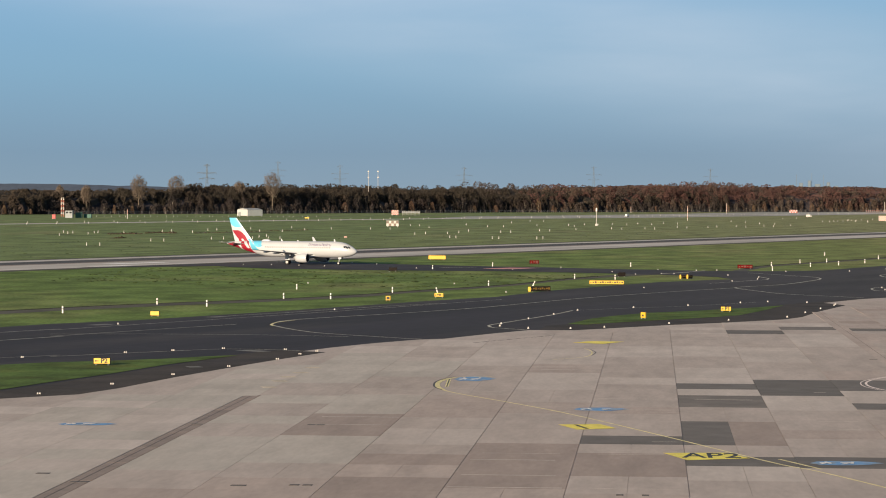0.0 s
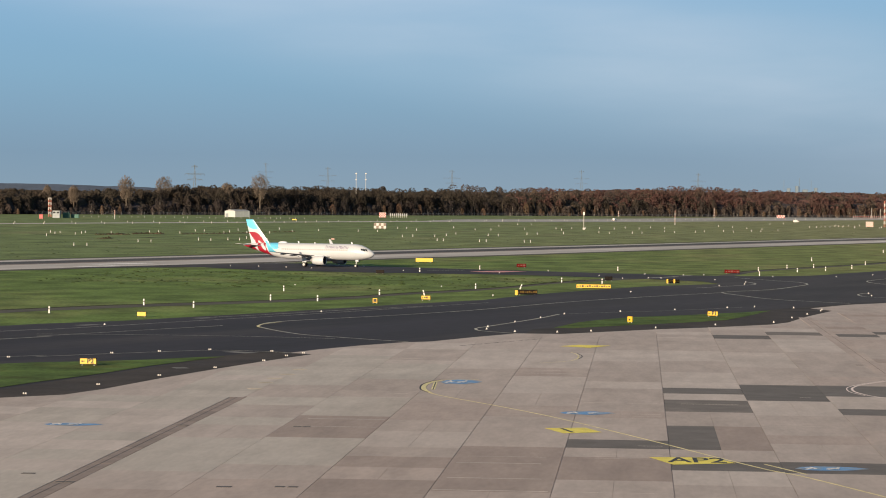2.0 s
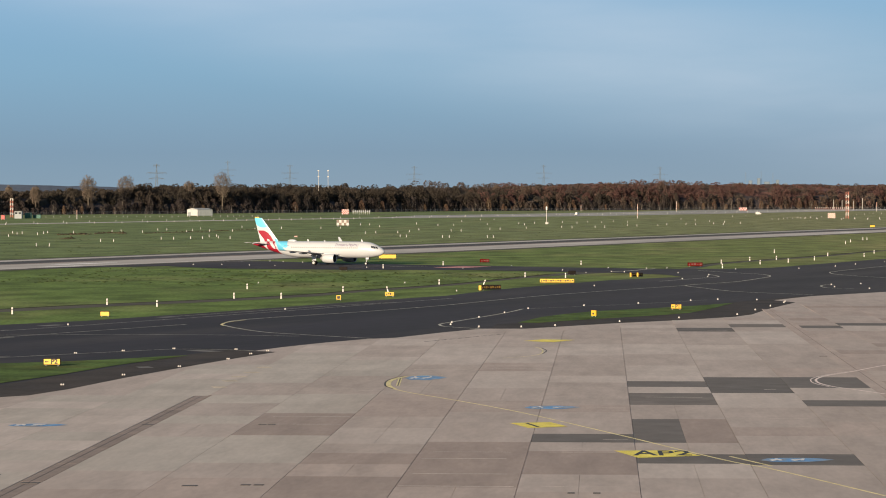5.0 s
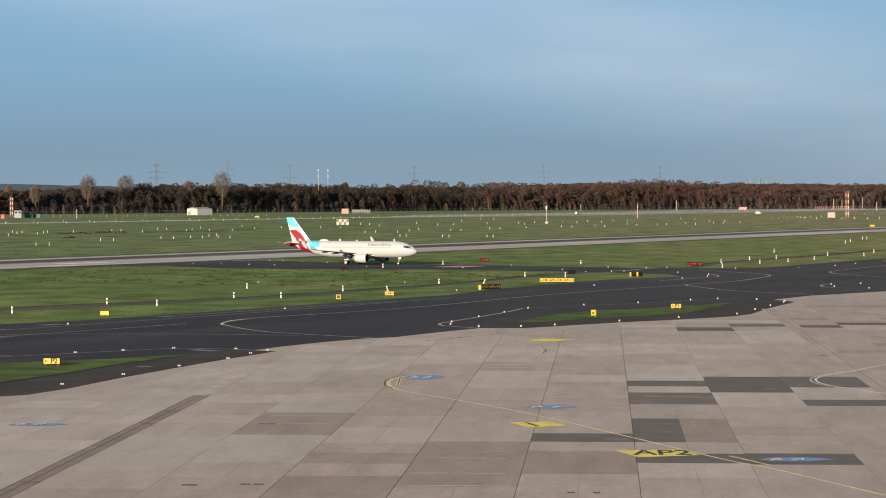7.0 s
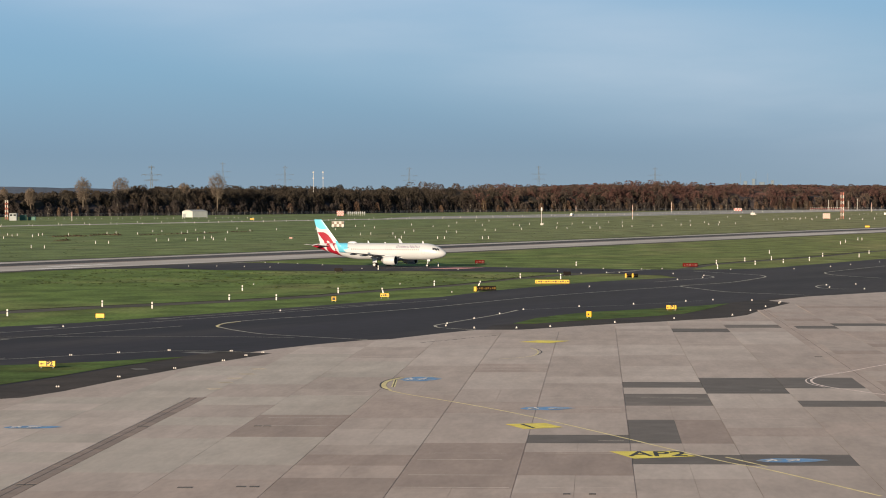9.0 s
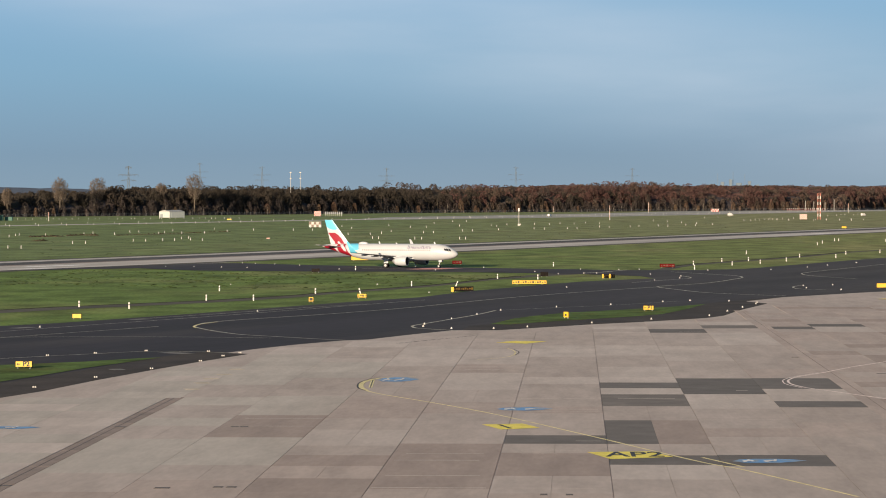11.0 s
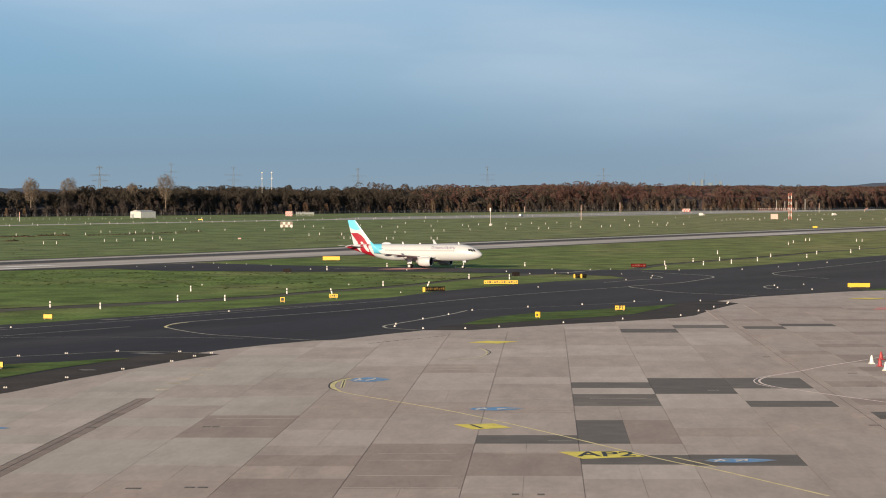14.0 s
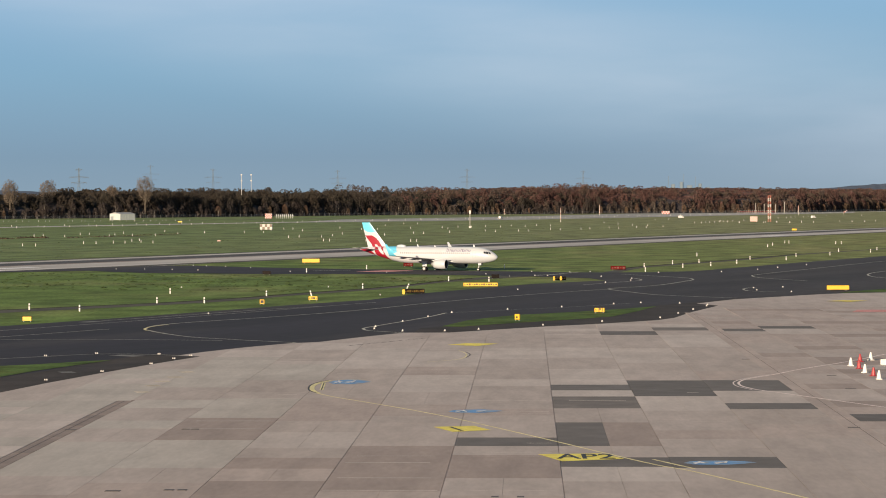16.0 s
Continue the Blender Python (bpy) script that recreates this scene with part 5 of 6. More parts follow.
# lamp rows along both sides of the far runway
for k in range(70):
    for off in (24, -22):
        u = k / 69
        x, y = -470 + 860 * u, 1450 + 2030 * u
        copy_thing(first, pose(x - off * 0.92, y + off * 0.39 + random.uniform(-4, 4), 0))


# row of lamps along the far taxiway's edge
rs = np.random.RandomState(8)
for k in range(36):
    u = (k + 0.35 * rs.uniform(-1, 1)) / 35
    copy_thing(first, pose(-471 + 189 * u, 2212 + 69 * u + rs.uniform(-4, 4), 0))

# ---- airfield huts, masts and aerials ----
def banded_pole(bm, x, y, z0, z1, r, n, sides=8):
    for k in range(n):
        bar(bm, (x, y, z0 + (z1 - z0) * k / n), (x, y, z0 + (z1 - z0) * (k + 1) / n), r, sides, mi=k % 2)


def lattice_mast(name, x, y, h, w, n, label, category="mast"):
    """A square red and white lattice mast."""
    o = thing(name, label, category, at=pose(x, y, 0))
    for k in range(n):
        bm = bmesh.new()
        a, b = h * k / n, h * (k + 1) / n
        for i, j in ((-1, -1), (1, -1), (1, 1), (-1, 1)):
            bar(bm, (i * w / 2, j * w / 2, a), (i * w / 2, j * w / 2, b), 0.12, 5)
            i2, j2 = -j, i
            bar(bm, (i * w / 2, j * w / 2, a), (i2 * w / 2, j2 * w / 2, b), 0.06, 4)
            bar(bm, (i * w / 2, j * w / 2, b), (i2 * w / 2, j2 * w / 2, b), 0.06, 4)
        part("mast_section", bm, FADED_RED if k % 2 == 0 else WHITE_PAINT, o)
    return o


lattice_mast("lattice_mast", 184.0, 2087.6, 20.0, 2.0, 9, "red and white lattice tower on the grass")
lattice_mast("lattice_mast", -481.0, 2206.0, 15.6, 2.0, 8, "red and white lattice tower beside a hut")


def checker_hut(name, x, y, w, d, h, nx, nz, label, a=RED_PAINT, b=HUT_WHITE, legs=0.3):
    """An equipment hut with chequered walls."""
    o = thing(name, label, "equipment hut", at=pose(x, y, 0))
    bm = bmesh.new()
    box(bm, -w / 2 + 0.02, w / 2 - 0.02, -d / 2 + 0.02, d / 2 - 0.02, legs, legs + h - 0.02)
    part("body", bm, b, o)
    for i in range(nx):
        for k in range(nz):
            bm = bmesh.new()
            box(bm, -w / 2 + w * i / nx, -w / 2 + w * (i + 1) / nx, -d / 2 - 0.03, -d / 2 + 0.03, legs + h * k / nz, legs + h * (k + 1) / nz)
            part("wall_panel", bm, a if (i + k) % 2 else b, o)
    bm = bmesh.new()
    box(bm, -w / 2 - 0.1, w / 2 + 0.1, -d / 2 - 0.1, d / 2 + 0.1, legs + h, legs + h + 0.14, 0.03)
    part("roof", bm, b, o)
    for i in (-1, 1):
        bm = bmesh.new()
        box(bm, i * w * 0.4 - 0.12, i * w * 0.4 + 0.12, -d * 0.4, d * 0.4, 0, legs + 0.02)
        part("footing", bm, ROOF, o)
    return o


checker_hut("equipment_hut", -148.4, 1556.5, 7.0, 3.0, 3.0, 5, 2, "white hut with brown chequers on the grass", a=material("brown_paint", (0.13, 0.1, 0.085), 0.6, vary=0.1), legs=0.6)
checker_hut("equipment_hut", 172.2, 2089.5, 5.4, 3.0, 3.7, 7, 5, "red and white chequered hut beside a tower", a=material("faded_red_paint", (0.5, 0.2, 0.16), 0.6, vary=0.1))
checker_hut("equipment_hut", -239.5, 2535.0, 6.4, 3.0, 4.4, 6, 4, "red and white chequered hut before the woods")
checker_hut("equipment_hut", -441.5, 1996.0, 2.6, 2.4, 3.0, 1, 1, "small red and white cabin on the grass", a=HUT_WHITE, b=RED_PAINT)
checker_hut("equipment_hut", 159.0, 3150.0, 9.0, 3.0, 3.2, 6, 2, "low red and white hut by the far runway")
# glide path aerial boards beside the chequered hut
o = thing("aerial_array", "row of pale aerial boards on thin posts", "aerial", at=pose(-231.5, 2560.0, 0))
for k in range(9):
    bm = bmesh.new()
    bar(bm, (-3 + 1.9 * k, 0, 0), (-3 + 1.9 * k, 0, 4.2), 0.13, 5)
    part("post", bm, WHITE_PAINT, o)
    bm = bmesh.new()
    box(bm, -3.6 + 1.9 * k, -2.4 + 1.9 * k, -0.1, 0.1, 1.6 + 0.5 * (k % 2), 3.6, 0.02)
    part("board", bm, HUT_GREY, o)
# localiser aerial row
o = thing("localiser_aerial", "long row of red and white localiser aerials", "aerial", at=pose(278.0, 3330.0, 0))
for k in range(19):
    u = k / 18 - 0.5
    bm = bmesh.new()
    banded_pole(bm, 50 * u, 60 * u, 0, 3.4, 0.22, 4, 5)
    part("aerial_post", bm, [RED_PAINT, WHITE_PAINT], o)
bm = bmesh.new()
bar(bm, (-25, -30, 2.3), (25, 30, 2.3), 0.15, 4)
part("aerial_beam", bm, RED_PAINT, o)


def pole(x, y, h, r, n, label, head=""):
    o = thing("airfield_pole", label, "pole", at=pose(x, y, 0))
    bm = bmesh.new()
    banded_pole(bm, 0, 0, 0, h, r, n)
    part("shaft", bm, [HUT_WHITE, PALE_RED], o)
    if head == "box":
        bm = bmesh.new()
        box(bm, -0.45, 0.45, -0.4, 0.4, h - 2.0, h, 0.08)
        part("head_box", bm, WHITE_PAINT, o)
        bm = bmesh.new()
        box(bm, -0.7, 0.7, -0.6, 0.6, 0, 1.2, 0.06)
        part("cabinet", bm, HUT_WHITE, o)
    if head == "sock":
        bm = bmesh.new()
        for k in range(5):
            bar(bm, (0.3 + k * 0.75, 0, h - 0.5 + 0.45 * k), (1.05 + k * 0.75, 0, h - 0.05 + 0.45 * k), 0.62 - 0.08 * k, 10, 0.54 - 0.08 * k, mi=k % 2)
        part("windsock", bm, [CONE_RED, WHITE_PAINT], o, "red and white windsock")
    return o


pole(-34.9, 1678.2, 10.8, 0.17, 1, "white instrument pole with box and cabinet on grass", "box")
pole(25.7, 2090.3, 11.0, 0.26, 6, "red and white banded pole on grass", "")
pole(78.3, 2962.1, 11.5, 0.3, 8, "red and white banded pole near the far runway", "")
pole(-396.5, 2046.7, 7.0, 0.28, 2, "pale pole on the far grass", "")
pole(-25.4, 3074.5, 7.0, 0.3, 4, "red and white banded pole near the woods", "")
pole(351.0, 3050.0, 3.0, 0.25, 2, "low windsock mast on the far grass", "sock")
pole(308.1, 3293.6, 14.0, 0.28, 1, "thin pale lamp mast by the far runway", "")
pole(297.4, 3294.3, 11.0, 0.25, 1, "thin pale mast by the far runway", "")
pole(274.1, 3295.7, 12.5, 0.25, 1, "thin pale mast by the far runway", "")
pole(273.6, 3172.8, 12.0, 0.25, 1, "thin pale mast by the far runway", "")
pole(295.0, 2990.0, 10.0, 0.28, 2, "pale mast on the far grass", "")


# hut with lookout cabin and green containers by the western tower
o = thing("lookout_hut", "pale hut with dark roof beside a lattice tower", "hut", at=pose(-452.5, 2100.0, 0))
bm = bmesh.new()
box(bm, -2.8, 2.8, -2, 2, 0, 5.6, 0.05)
part("wall", bm, HUT_GREY, o)
bm = bmesh.new()
box(bm, -3.1, 3.1, -2.3, 2.3, 5.6, 5.95, 0.05)
part("roof", bm, DARK, o)
for k in (-1.4, 1.4):
    bm = bmesh.new()
    box(bm, k - 0.9, k + 0.9, -2.06, -1.98, 3.6, 4.9)
    part("window", bm, GLASS, o)
for k, (x, y, h, l) in enumerate(((-447.0, 2110.0, 4.3, 5.2), (-441.3, 2116.0, 2.9, 6.0))):
    o = thing("container", "green steel container on the airfield grass", "container", "green containers", pose(x, y, 0))
    bm = bmesh.new()
    box(bm, -l / 2, l / 2, -1.3, 1.3, 0, h, 0.05)
    part("body", bm, GREEN_PAINT, o)
    for j in range(12):
        bm = bmesh.new()
        box(bm, -l / 2 + l * (j + 0.3) / 12, -l / 2 + l * (j + 0.7) / 12, -1.36, -1.29, 0.1, h - 0.1)
        part("rib", bm, GREEN_PAINT, o)

# long pale shed before the woods
o = thing("metal_shed", "pale sheet-metal shed with low roof before the woods", "shed", at=pose(-357.0, 2410.0, 0, 0, 0, -40))
bm = bmesh.new()
box(bm, -6.85, 6.85, -8.85, 8.85, 0, 5.4)
part("wall", bm, SHED, o)
bm = bmesh.new()
v = [bm.verts.new(p) for p in ((-7.1, -9.1, 5.4), (7.1, -9.1, 5.4), (7.1, 9.1, 5.4), (-7.1, 9.1, 5.4), (0, -9.1, 6.7), (0, 9.1, 6.7))]
for f in ((0, 1, 4), (2, 3, 5), (1, 2, 5, 4), (3, 0, 4, 5), (0, 3, 2, 1)):
    bm.faces.new([v[i] for i in f])
bmesh.ops.recalc_face_normals(bm, faces=bm.faces)
part("roof", bm, ROOF, o)
bm = bmesh.new()
box(bm, -5.6, -2.0, -8.93, -8.84, 0.05, 3.2)
part("door", bm, HUT_GREY, o, "grey roller door")
for k in range(9):
    bm = bmesh.new()
    box(bm, 6.84, 6.93, -8.6 + 1.95 * k, -7.5 + 1.95 * k, 0.05, 5.3)
    part("wall_sheet", bm, SHED, o)


# far parked vans
def van(x, y, label, mat, turn):
    o = thing("van", label, "van", at=pose(x, y, 0.05, 0, 0, turn))
    bm = bmesh.new()
    box(bm, -2.4, 1.3, -0.95, 0.95, 0.45, 2.4, 0.15)
    box(bm, 1.2, 2.5, -0.93, 0.93, 0.45, 1.5, 0.2)
    part("body", bm, mat, o)
    bm = bmesh.new()
    box(bm, 0.9, 1.75, -0.96, 0.96, 1.35, 2.1, 0.12)
    part("windscreen", bm, GLASS, o)
    for i in (-1.5, 1.5):
        for j in (-0.85, 0.85):
            bm = bmesh.new()
            lathe(bm, [(0.2, -0.12), (0.36, -0.12), (0.36, 0.12), (0.2, 0.12)], 12, "y")
            part("wheel", bm, RUBBER_TYRE, o, at=pose(i, j, 0.36))
    return o


van(-23.5, 2440.0, "small white van on the far taxiway", WHITE_PAINT, 67)
van(139.0, 2480.0, "small white van on the far grass track", WHITE_PAINT, 20)
van(255.0, 2450.0, "small white van near the far runway", WHITE_PAINT, 40)


# ---- apron clutter ----
def cone(at, mat, label):
    o = thing("traffic_cone", label, "traffic cone", "cones on the apron", at)
    bm = bmesh.new()
    box(bm, -0.3, 0.3, -0.3, 0.3, 0, 0.09, 0.03)
    part("foot", bm, mat, o)
    bm = bmesh.new()
    lathe(bm, [(0.25, 0.09), (0.2, 0.34)], 14)
    part("skirt", bm, mat, o)
    bm = bmesh.new()
    lathe(bm, [(0.2, 0.34), (0.16, 0.56)], 14)
    part("stripe", bm, WHITE_PAINT if mat is WHITE_PAINT else RED_PAINT, o)
    bm = bmesh.new()
    lathe(bm, [(0.16, 0.56), (0.09, 0.86), (0.07, 0.88)], 14)
    part("tip", bm, mat, o)
    return o


white = red = None
for k, (x, y) in enumerate(((33.6, 285.6), (36.9, 295.5), (33.7, 274.5), (33.8, 264.3))):
    white = cone(pose(x, y, 0.113, 0, 0, 12), WHITE_PAINT, "white plastic traffic cone on the concrete apron") if white is None else copy_thing(white, pose(x, y, 0.113, 0, 0, 30 * k))
for k, (x, y) in enumerate(((35.4, 292.5), (33.9, 281.0), (33.9, 269.3))):
    red = cone(pose(x, y, 0.113, 0, 0, 25), CONE_RED, "red plastic traffic cone on the concrete apron") if red is None else copy_thing(red, pose(x, y, 0.113, 0, 0, 17 * k))
o = thing("barrier_block", "white plastic barrier block on the apron", "barrier", at=pose(37.7, 287.5, 0.113, 0, 0, 8))
bm = bmesh.new()
box(bm, -0.8, 0.8, -0.25, 0.25, 0.0, 0.62, 0.08)
box(bm, -0.75, 0.75, -0.32, 0.32, 0.0, 0.14, 0.03)
part("body", bm, WHITE_PAINT, o)

for x, y, w in ((-34.6, 206.3, 1.0), (-35.0, 164.0, 0.6), (-34.4, 164.0, 0.6), (-24.8, 162.9, 1.1), (-21.5, 163.5, 0.7), (-20.7, 163.5, 0.7), (-25.9, 206.9, 0.7), (-25.2, 206.9, 0.7), (-1.9, 160.0, 0.5), (-0.4, 160.0, 0.5),
                (-38.0, 168.7, 1.0), (23.7, 297.8, 1.0), (24.8, 208.8, 1.1), (29.9, 270.2, 1.1), (29.6, 251.7, 1.2)):
    o = thing("drain_cover", "dark cast-iron drain cover set in concrete", "drain cover", "drain covers", pose(x, y, 0.113))
    bm = bmesh.new()
    box(bm, -w * 0.42, w * 0.42, -0.38, 0.38, -0.06, 0.012, 0.004)
    part("frame", bm, IRON, o)
    bm = bmesh.new()
    box(bm, -w * 0.36, w * 0.36, -0.3, 0.3, 0.0, 0.02, 0.004)
    part("lid", bm, IRON, o)


# ---- pylons ----
def pylon(x, y, top, label, heavy=1.0):
    o = thing("power_pylon", label, "power pylon", "power pylons behind the woods", pose(x, y, 0, 0, 0, 15))
    bm = bmesh.new()
    n = 9
    for k in range(n):
        a, b = top * k / n, top * (k + 1) / n
        wa, wb = 0.11 * top * (1 - k / n) ** 1.4 + 0.8, 0.11 * top * (1 - (k + 1) / n) ** 1.4 + 0.8
        for i, j in ((-1, -1), (1, -1), (1, 1), (-1, 1)):
            i2, j2 = -j, i
            bar(bm, (i * wa / 2, j * wa / 2, a), (i * wb / 2, j * wb / 2, b), 0.2 * heavy, 4)
            bar(bm, (i * wa / 2, j * wa / 2, a), (i2 * wb / 2, j2 * wb / 2, b), 0.11 * heavy, 4)
    part("tower", bm, PYLON, o)
    for u, half in ((0.97, 4), (0.8, 13), (0.68, 10)):
        bm = bmesh.new()
        for s in (-1, 1):
            bar(bm, (0, 0, top * u + 0.9), (s * half, 0, top * u), 0.16 * heavy, 4)
            bar(bm, (0, 0, top * u - 1.1), (s * half, 0, top * u), 0.16 * heavy, 4)
            for q in (0.6, 1.0):
                bar(bm, (s * half * q, 0, top * u), (s * half * q, 0, top * u - 2.2), 0.12 * heavy, 4)
        part("cross_arm", bm, PYLON, o)
    return o


for x, y, top in ((-590.8, 3600.0, 60.0), (-592.4, 4300.0, 73.0), (-459.3, 4000.0, 63.6), (-290.4, 4200.0, 63.1), (-98.3, 4500.0, 68.0), (96.2, 4700.0, 67.0)):
    pylon(x, y, top, "grey lattice power pylon rising behind the woods", 1.2 if y < 3700 else 0.6)
for x, y, top in ((-302.6, 2900.0, 45.0), (-292.3, 2900.0, 45.0)):
    o = pole(x, y, top, 0.22, 1, "tall slender white mast with lamp platforms above the treetops")
    for z in (top * 0.84, top * 0.98):
        bm = bmesh.new()
        box(bm, -0.9, 0.9, -0.7, 0.7, z - 0.5, z + 0.4, 0.05)
        part("platform", bm, HUT_WHITE, o)


# faint works on the skyline
o = thing("industrial_plant", "hazy pale works with tanks behind the woods", "industrial plant", at=pose(262.0, 4700.0, 0))
for x, w, h in ((-30, 10, 39), (-12, 6, 43), (2, 5, 47), (16, 9, 41), (34, 5, 44), (48, 5, 38)):
    bm = bmesh.new()
    box(bm, x - w / 2, x + w / 2, -5, 5, 0, h, 0.6)
    part("block", bm, FAR_WALL, o)
for x, h in ((-20, 57), (6, 60), (26, 56)):
    bm = bmesh.new()
    bar(bm, (x, 0, 0), (x, 0, h), 0.45, 10, 0.3)
    part("chimney", bm, FAR_WALL, o)


# ---- woods ----
# a four-sided clump
BV = 1.3 * np.array(((0.94, 0.0, -0.33), (-0.47, 0.82, -0.33), (-0.47, -0.82, -0.33), (0.0, 0.0, 1.0)))
BF = np.array(((0, 2, 1), (0, 1, 3), (1, 2, 3), (2, 0, 3)))


def clumps(name, centres, sizes, mat, rs, squash=0.8):
    """Many ragged leaf clumps as one mesh."""
    n = len(centres)
    rag = rs.uniform(0.55, 1.35, (n, len(BV), 1))
    axes = np.stack([rs.uniform(0.8, 1.2, n), rs.uniform(0.8, 1.2, n), rs.uniform(0.7, 1.1, n) * squash], 1)[:, None, :]
    a = rs.uniform(0, math.tau, n)
    c, d, flip = np.cos(a)[:, None], np.sin(a)[:, None], rs.choice((-1.0, 1.0), n)[:, None]
    turned = np.stack([BV[:, 0] * c - BV[:, 1] * d * flip, BV[:, 0] * d + BV[:, 1] * c * flip, BV[:, 2] * flip + 0 * c], 2)
    v = (turned * rag * axes * sizes[:, None, None] + centres[:, None, :]).reshape(-1, 3)
    f = (BF[None] + (np.arange(n) * len(BV))[:, None, None]).reshape(-1, 3)
    me = bpy.data.meshes.new(name)
    me.vertices.add(len(v))
    me.vertices.foreach_set("co", v.ravel())
    me.loops.add(f.size)
    me.loops.foreach_set("vertex_index", f.ravel().astype(np.int32))
    me.polygons.add(len(f))
    me.polygons.foreach_set("loop_start", np.arange(0, f.size, 3, dtype=np.int32))
    me.polygons.foreach_set("use_smooth", np.ones(len(f), dtype=bool))
    me.update(calc_edges=True)
    me.materials.append(mat)
    return me


EDGE = [(-900.0, 2180.0), (-571.8, 2440.0), (-549.0, 2490.0), (-373.6, 2710.0), (-170.4, 3060.0), (89.4, 3330.0), (349.5, 3520.0), (560.0, 4010.0), (900.0, 4350.0)]


def edge_at(u):
    d = [0.0]
    for a, b in zip(EDGE, EDGE[1:]):
        d.append(d[-1] + math.hypot(b[0] - a[0], b[1] - a[1]))
    u *= d[-1]
    for (a, b), lo, hi in zip(zip(EDGE, EDGE[1:]), d, d[1:]):
        if u <= hi:
            t = (u - lo) / (hi - lo)
            return a[0] + (b[0] - a[0]) * t, a[1] + (b[1] - a[1]) * t
    return EDGE[-1]


def woods(name, u0, u1, trees, mat, label, seed, low, high, depth, rise, size=1.9, per=26, open_below=0.35, bark=BARK):
    rs = np.random.RandomState(seed)
    cs, ss = [], []
    bm = bmesh.new()
    for k in range(trees):
        x, y = edge_at(u0 + (u1 - u0) * rs.uniform())
        back = depth[0] + (depth[1] - depth[0]) * rs.uniform()
        x, y = x - 0.35 * back, y + 0.94 * back
        h = rs.uniform(low, high) + 2.5 * math.sin(x * 0.013 + 1.3 * math.sin(x * 0.008))
        z0 = rise * max(back - 25, 0)
        if x < -470:
            h *= 0.84
        w = h * rs.uniform(0.21, 0.33)
        m = int(2 * per * rs.uniform(0.7, 1.3))
        a, r, q = rs.uniform(0, math.tau, m), np.sqrt(rs.uniform(0.5, 1, m)), rs.uniform(open_below, 1.0, m)
        fall = np.sqrt(np.clip(1 - ((q - open_below) / (1.02 - open_below)) ** 2.2, 0.03, 1))
        cs.append(np.stack([x + w * r * fall * np.cos(a), y + w * r * fall * np.sin(a), z0 + h * q], 1))
        ss.append(rs.uniform(0.5, 1.15, m) * size)
        if back < 45 and k % 2 == 0:
            bar(bm, (x, y, -0.2), (x + rs.uniform(-1, 1), y, h * 0.75), 0.35, 4, 0.12)
            for j in range(2):
                g = h * rs.uniform(0.3, 0.5)
                bar(bm, (x, y, g), (x + rs.uniform(-3, 3), y + rs.uniform(-3, 3), g + h * 0.3), 0.17, 3, 0.06)
    o = new(name, clumps(name, np.concatenate(cs), np.concatenate(ss), mat, rs))
    tagged(o, label, "woodland", kind="stuff")
    part("trunks", bm, bark, o)
    return o


def wood_mass(name, u0, u1, profile, mat, label, seed, lumps=3.0, columns=760):
    """The close-grown body of the wood: a lumpy front and canopy along the edge; profile holds (way back, height)."""
    verts, faces = [], []
    steps = []
    for (b0, z0), (b1, z1) in zip(profile, profile[1:]):
        n = max(2, int(math.hypot(b1 - b0, z1 - z0) / 2.2)) if z1 < 60 and b1 < 90 else 6
        steps += [(b0 + (b1 - b0) * k / n, z0 + (z1 - z0) * k / n) for k in range(n)]
    steps.append(profile[-1])
    for i in range(columns + 1):
        x, y = edge_at(u0 + (u1 - u0) * i / columns)
        for back, z in steps:
            px, py = x - 0.35 * back, y + 0.94 * back
            big = noise.noise((px * 0.075, py * 0.075, z * 0.09 + seed))
            mid = noise.noise((px * 0.24, py * 0.24, z * 0.3 + seed))
            small = noise.noise((px * 0.8, py * 0.8, z * 0.9 + seed))
            w = lumps * big + 0.6 * lumps * mid + 0.3 * lumps * small
            z *= 1 + 0.1 * noise.noise((px * 0.016, py * 0.005, seed))
            low = (0.84 if px < -470 and z > 15 else 1.0) * (1 + 0.2 * min(max((u0 + (u1 - u0) * i / columns - 0.4) / 0.15, 0.0), 1.0))
            verts.append((px + 0.35 * w, py - 0.8 * w, max(z * low + (0.75 * w if z > 1 else 0), -0.3)))
    m = len(steps)
    for i in range(columns):
        for k in range(m - 1):
            faces.append((i * m + k, (i + 1) * m + k, (i + 1) * m + k + 1, i * m + k + 1))
    me = bpy.data.meshes.new(name)
    me.from_pydata(verts, [], faces)
    me.polygons.foreach_set("use_smooth", [True] * len(faces))
    me.materials.append(mat)
    return tagged(new(name, me), label, "woodland", kind="stuff")


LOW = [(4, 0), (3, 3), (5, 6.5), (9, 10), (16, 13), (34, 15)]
TALL = [(12, 8), (15, 11.5), (20, 14), (26, 16), (34, 17.5), (48, 19), (80, 20.5), (130, 23), (190, 25.5), (260, 25.5), (330, 0)]
# low mass behind the front trees, its colour standing in for their shade
wood_mass("woods", 0.04, 0.5, LOW, UNDER, "dark undergrowth mass coloured as the shade inside the wood's edge", 6, 1.6)
wood_mass("woods", 0.495, 0.99, LOW, UNDER, "dark undergrowth mass coloured as the shade inside the wood's edge", 6, 1.6, 1150)
wood_mass("woods", 0.04, 0.5, [(b - 4, z) for b, z in TALL], LEAF_OLIVE, "dense olive and brown autumn woodland canopy", 7, 2.4)
wood_mass("woods", 0.495, 0.99, TALL, LEAF_RUST, "dense rust-brown autumn woodland canopy", 7, 2.4, 1150)
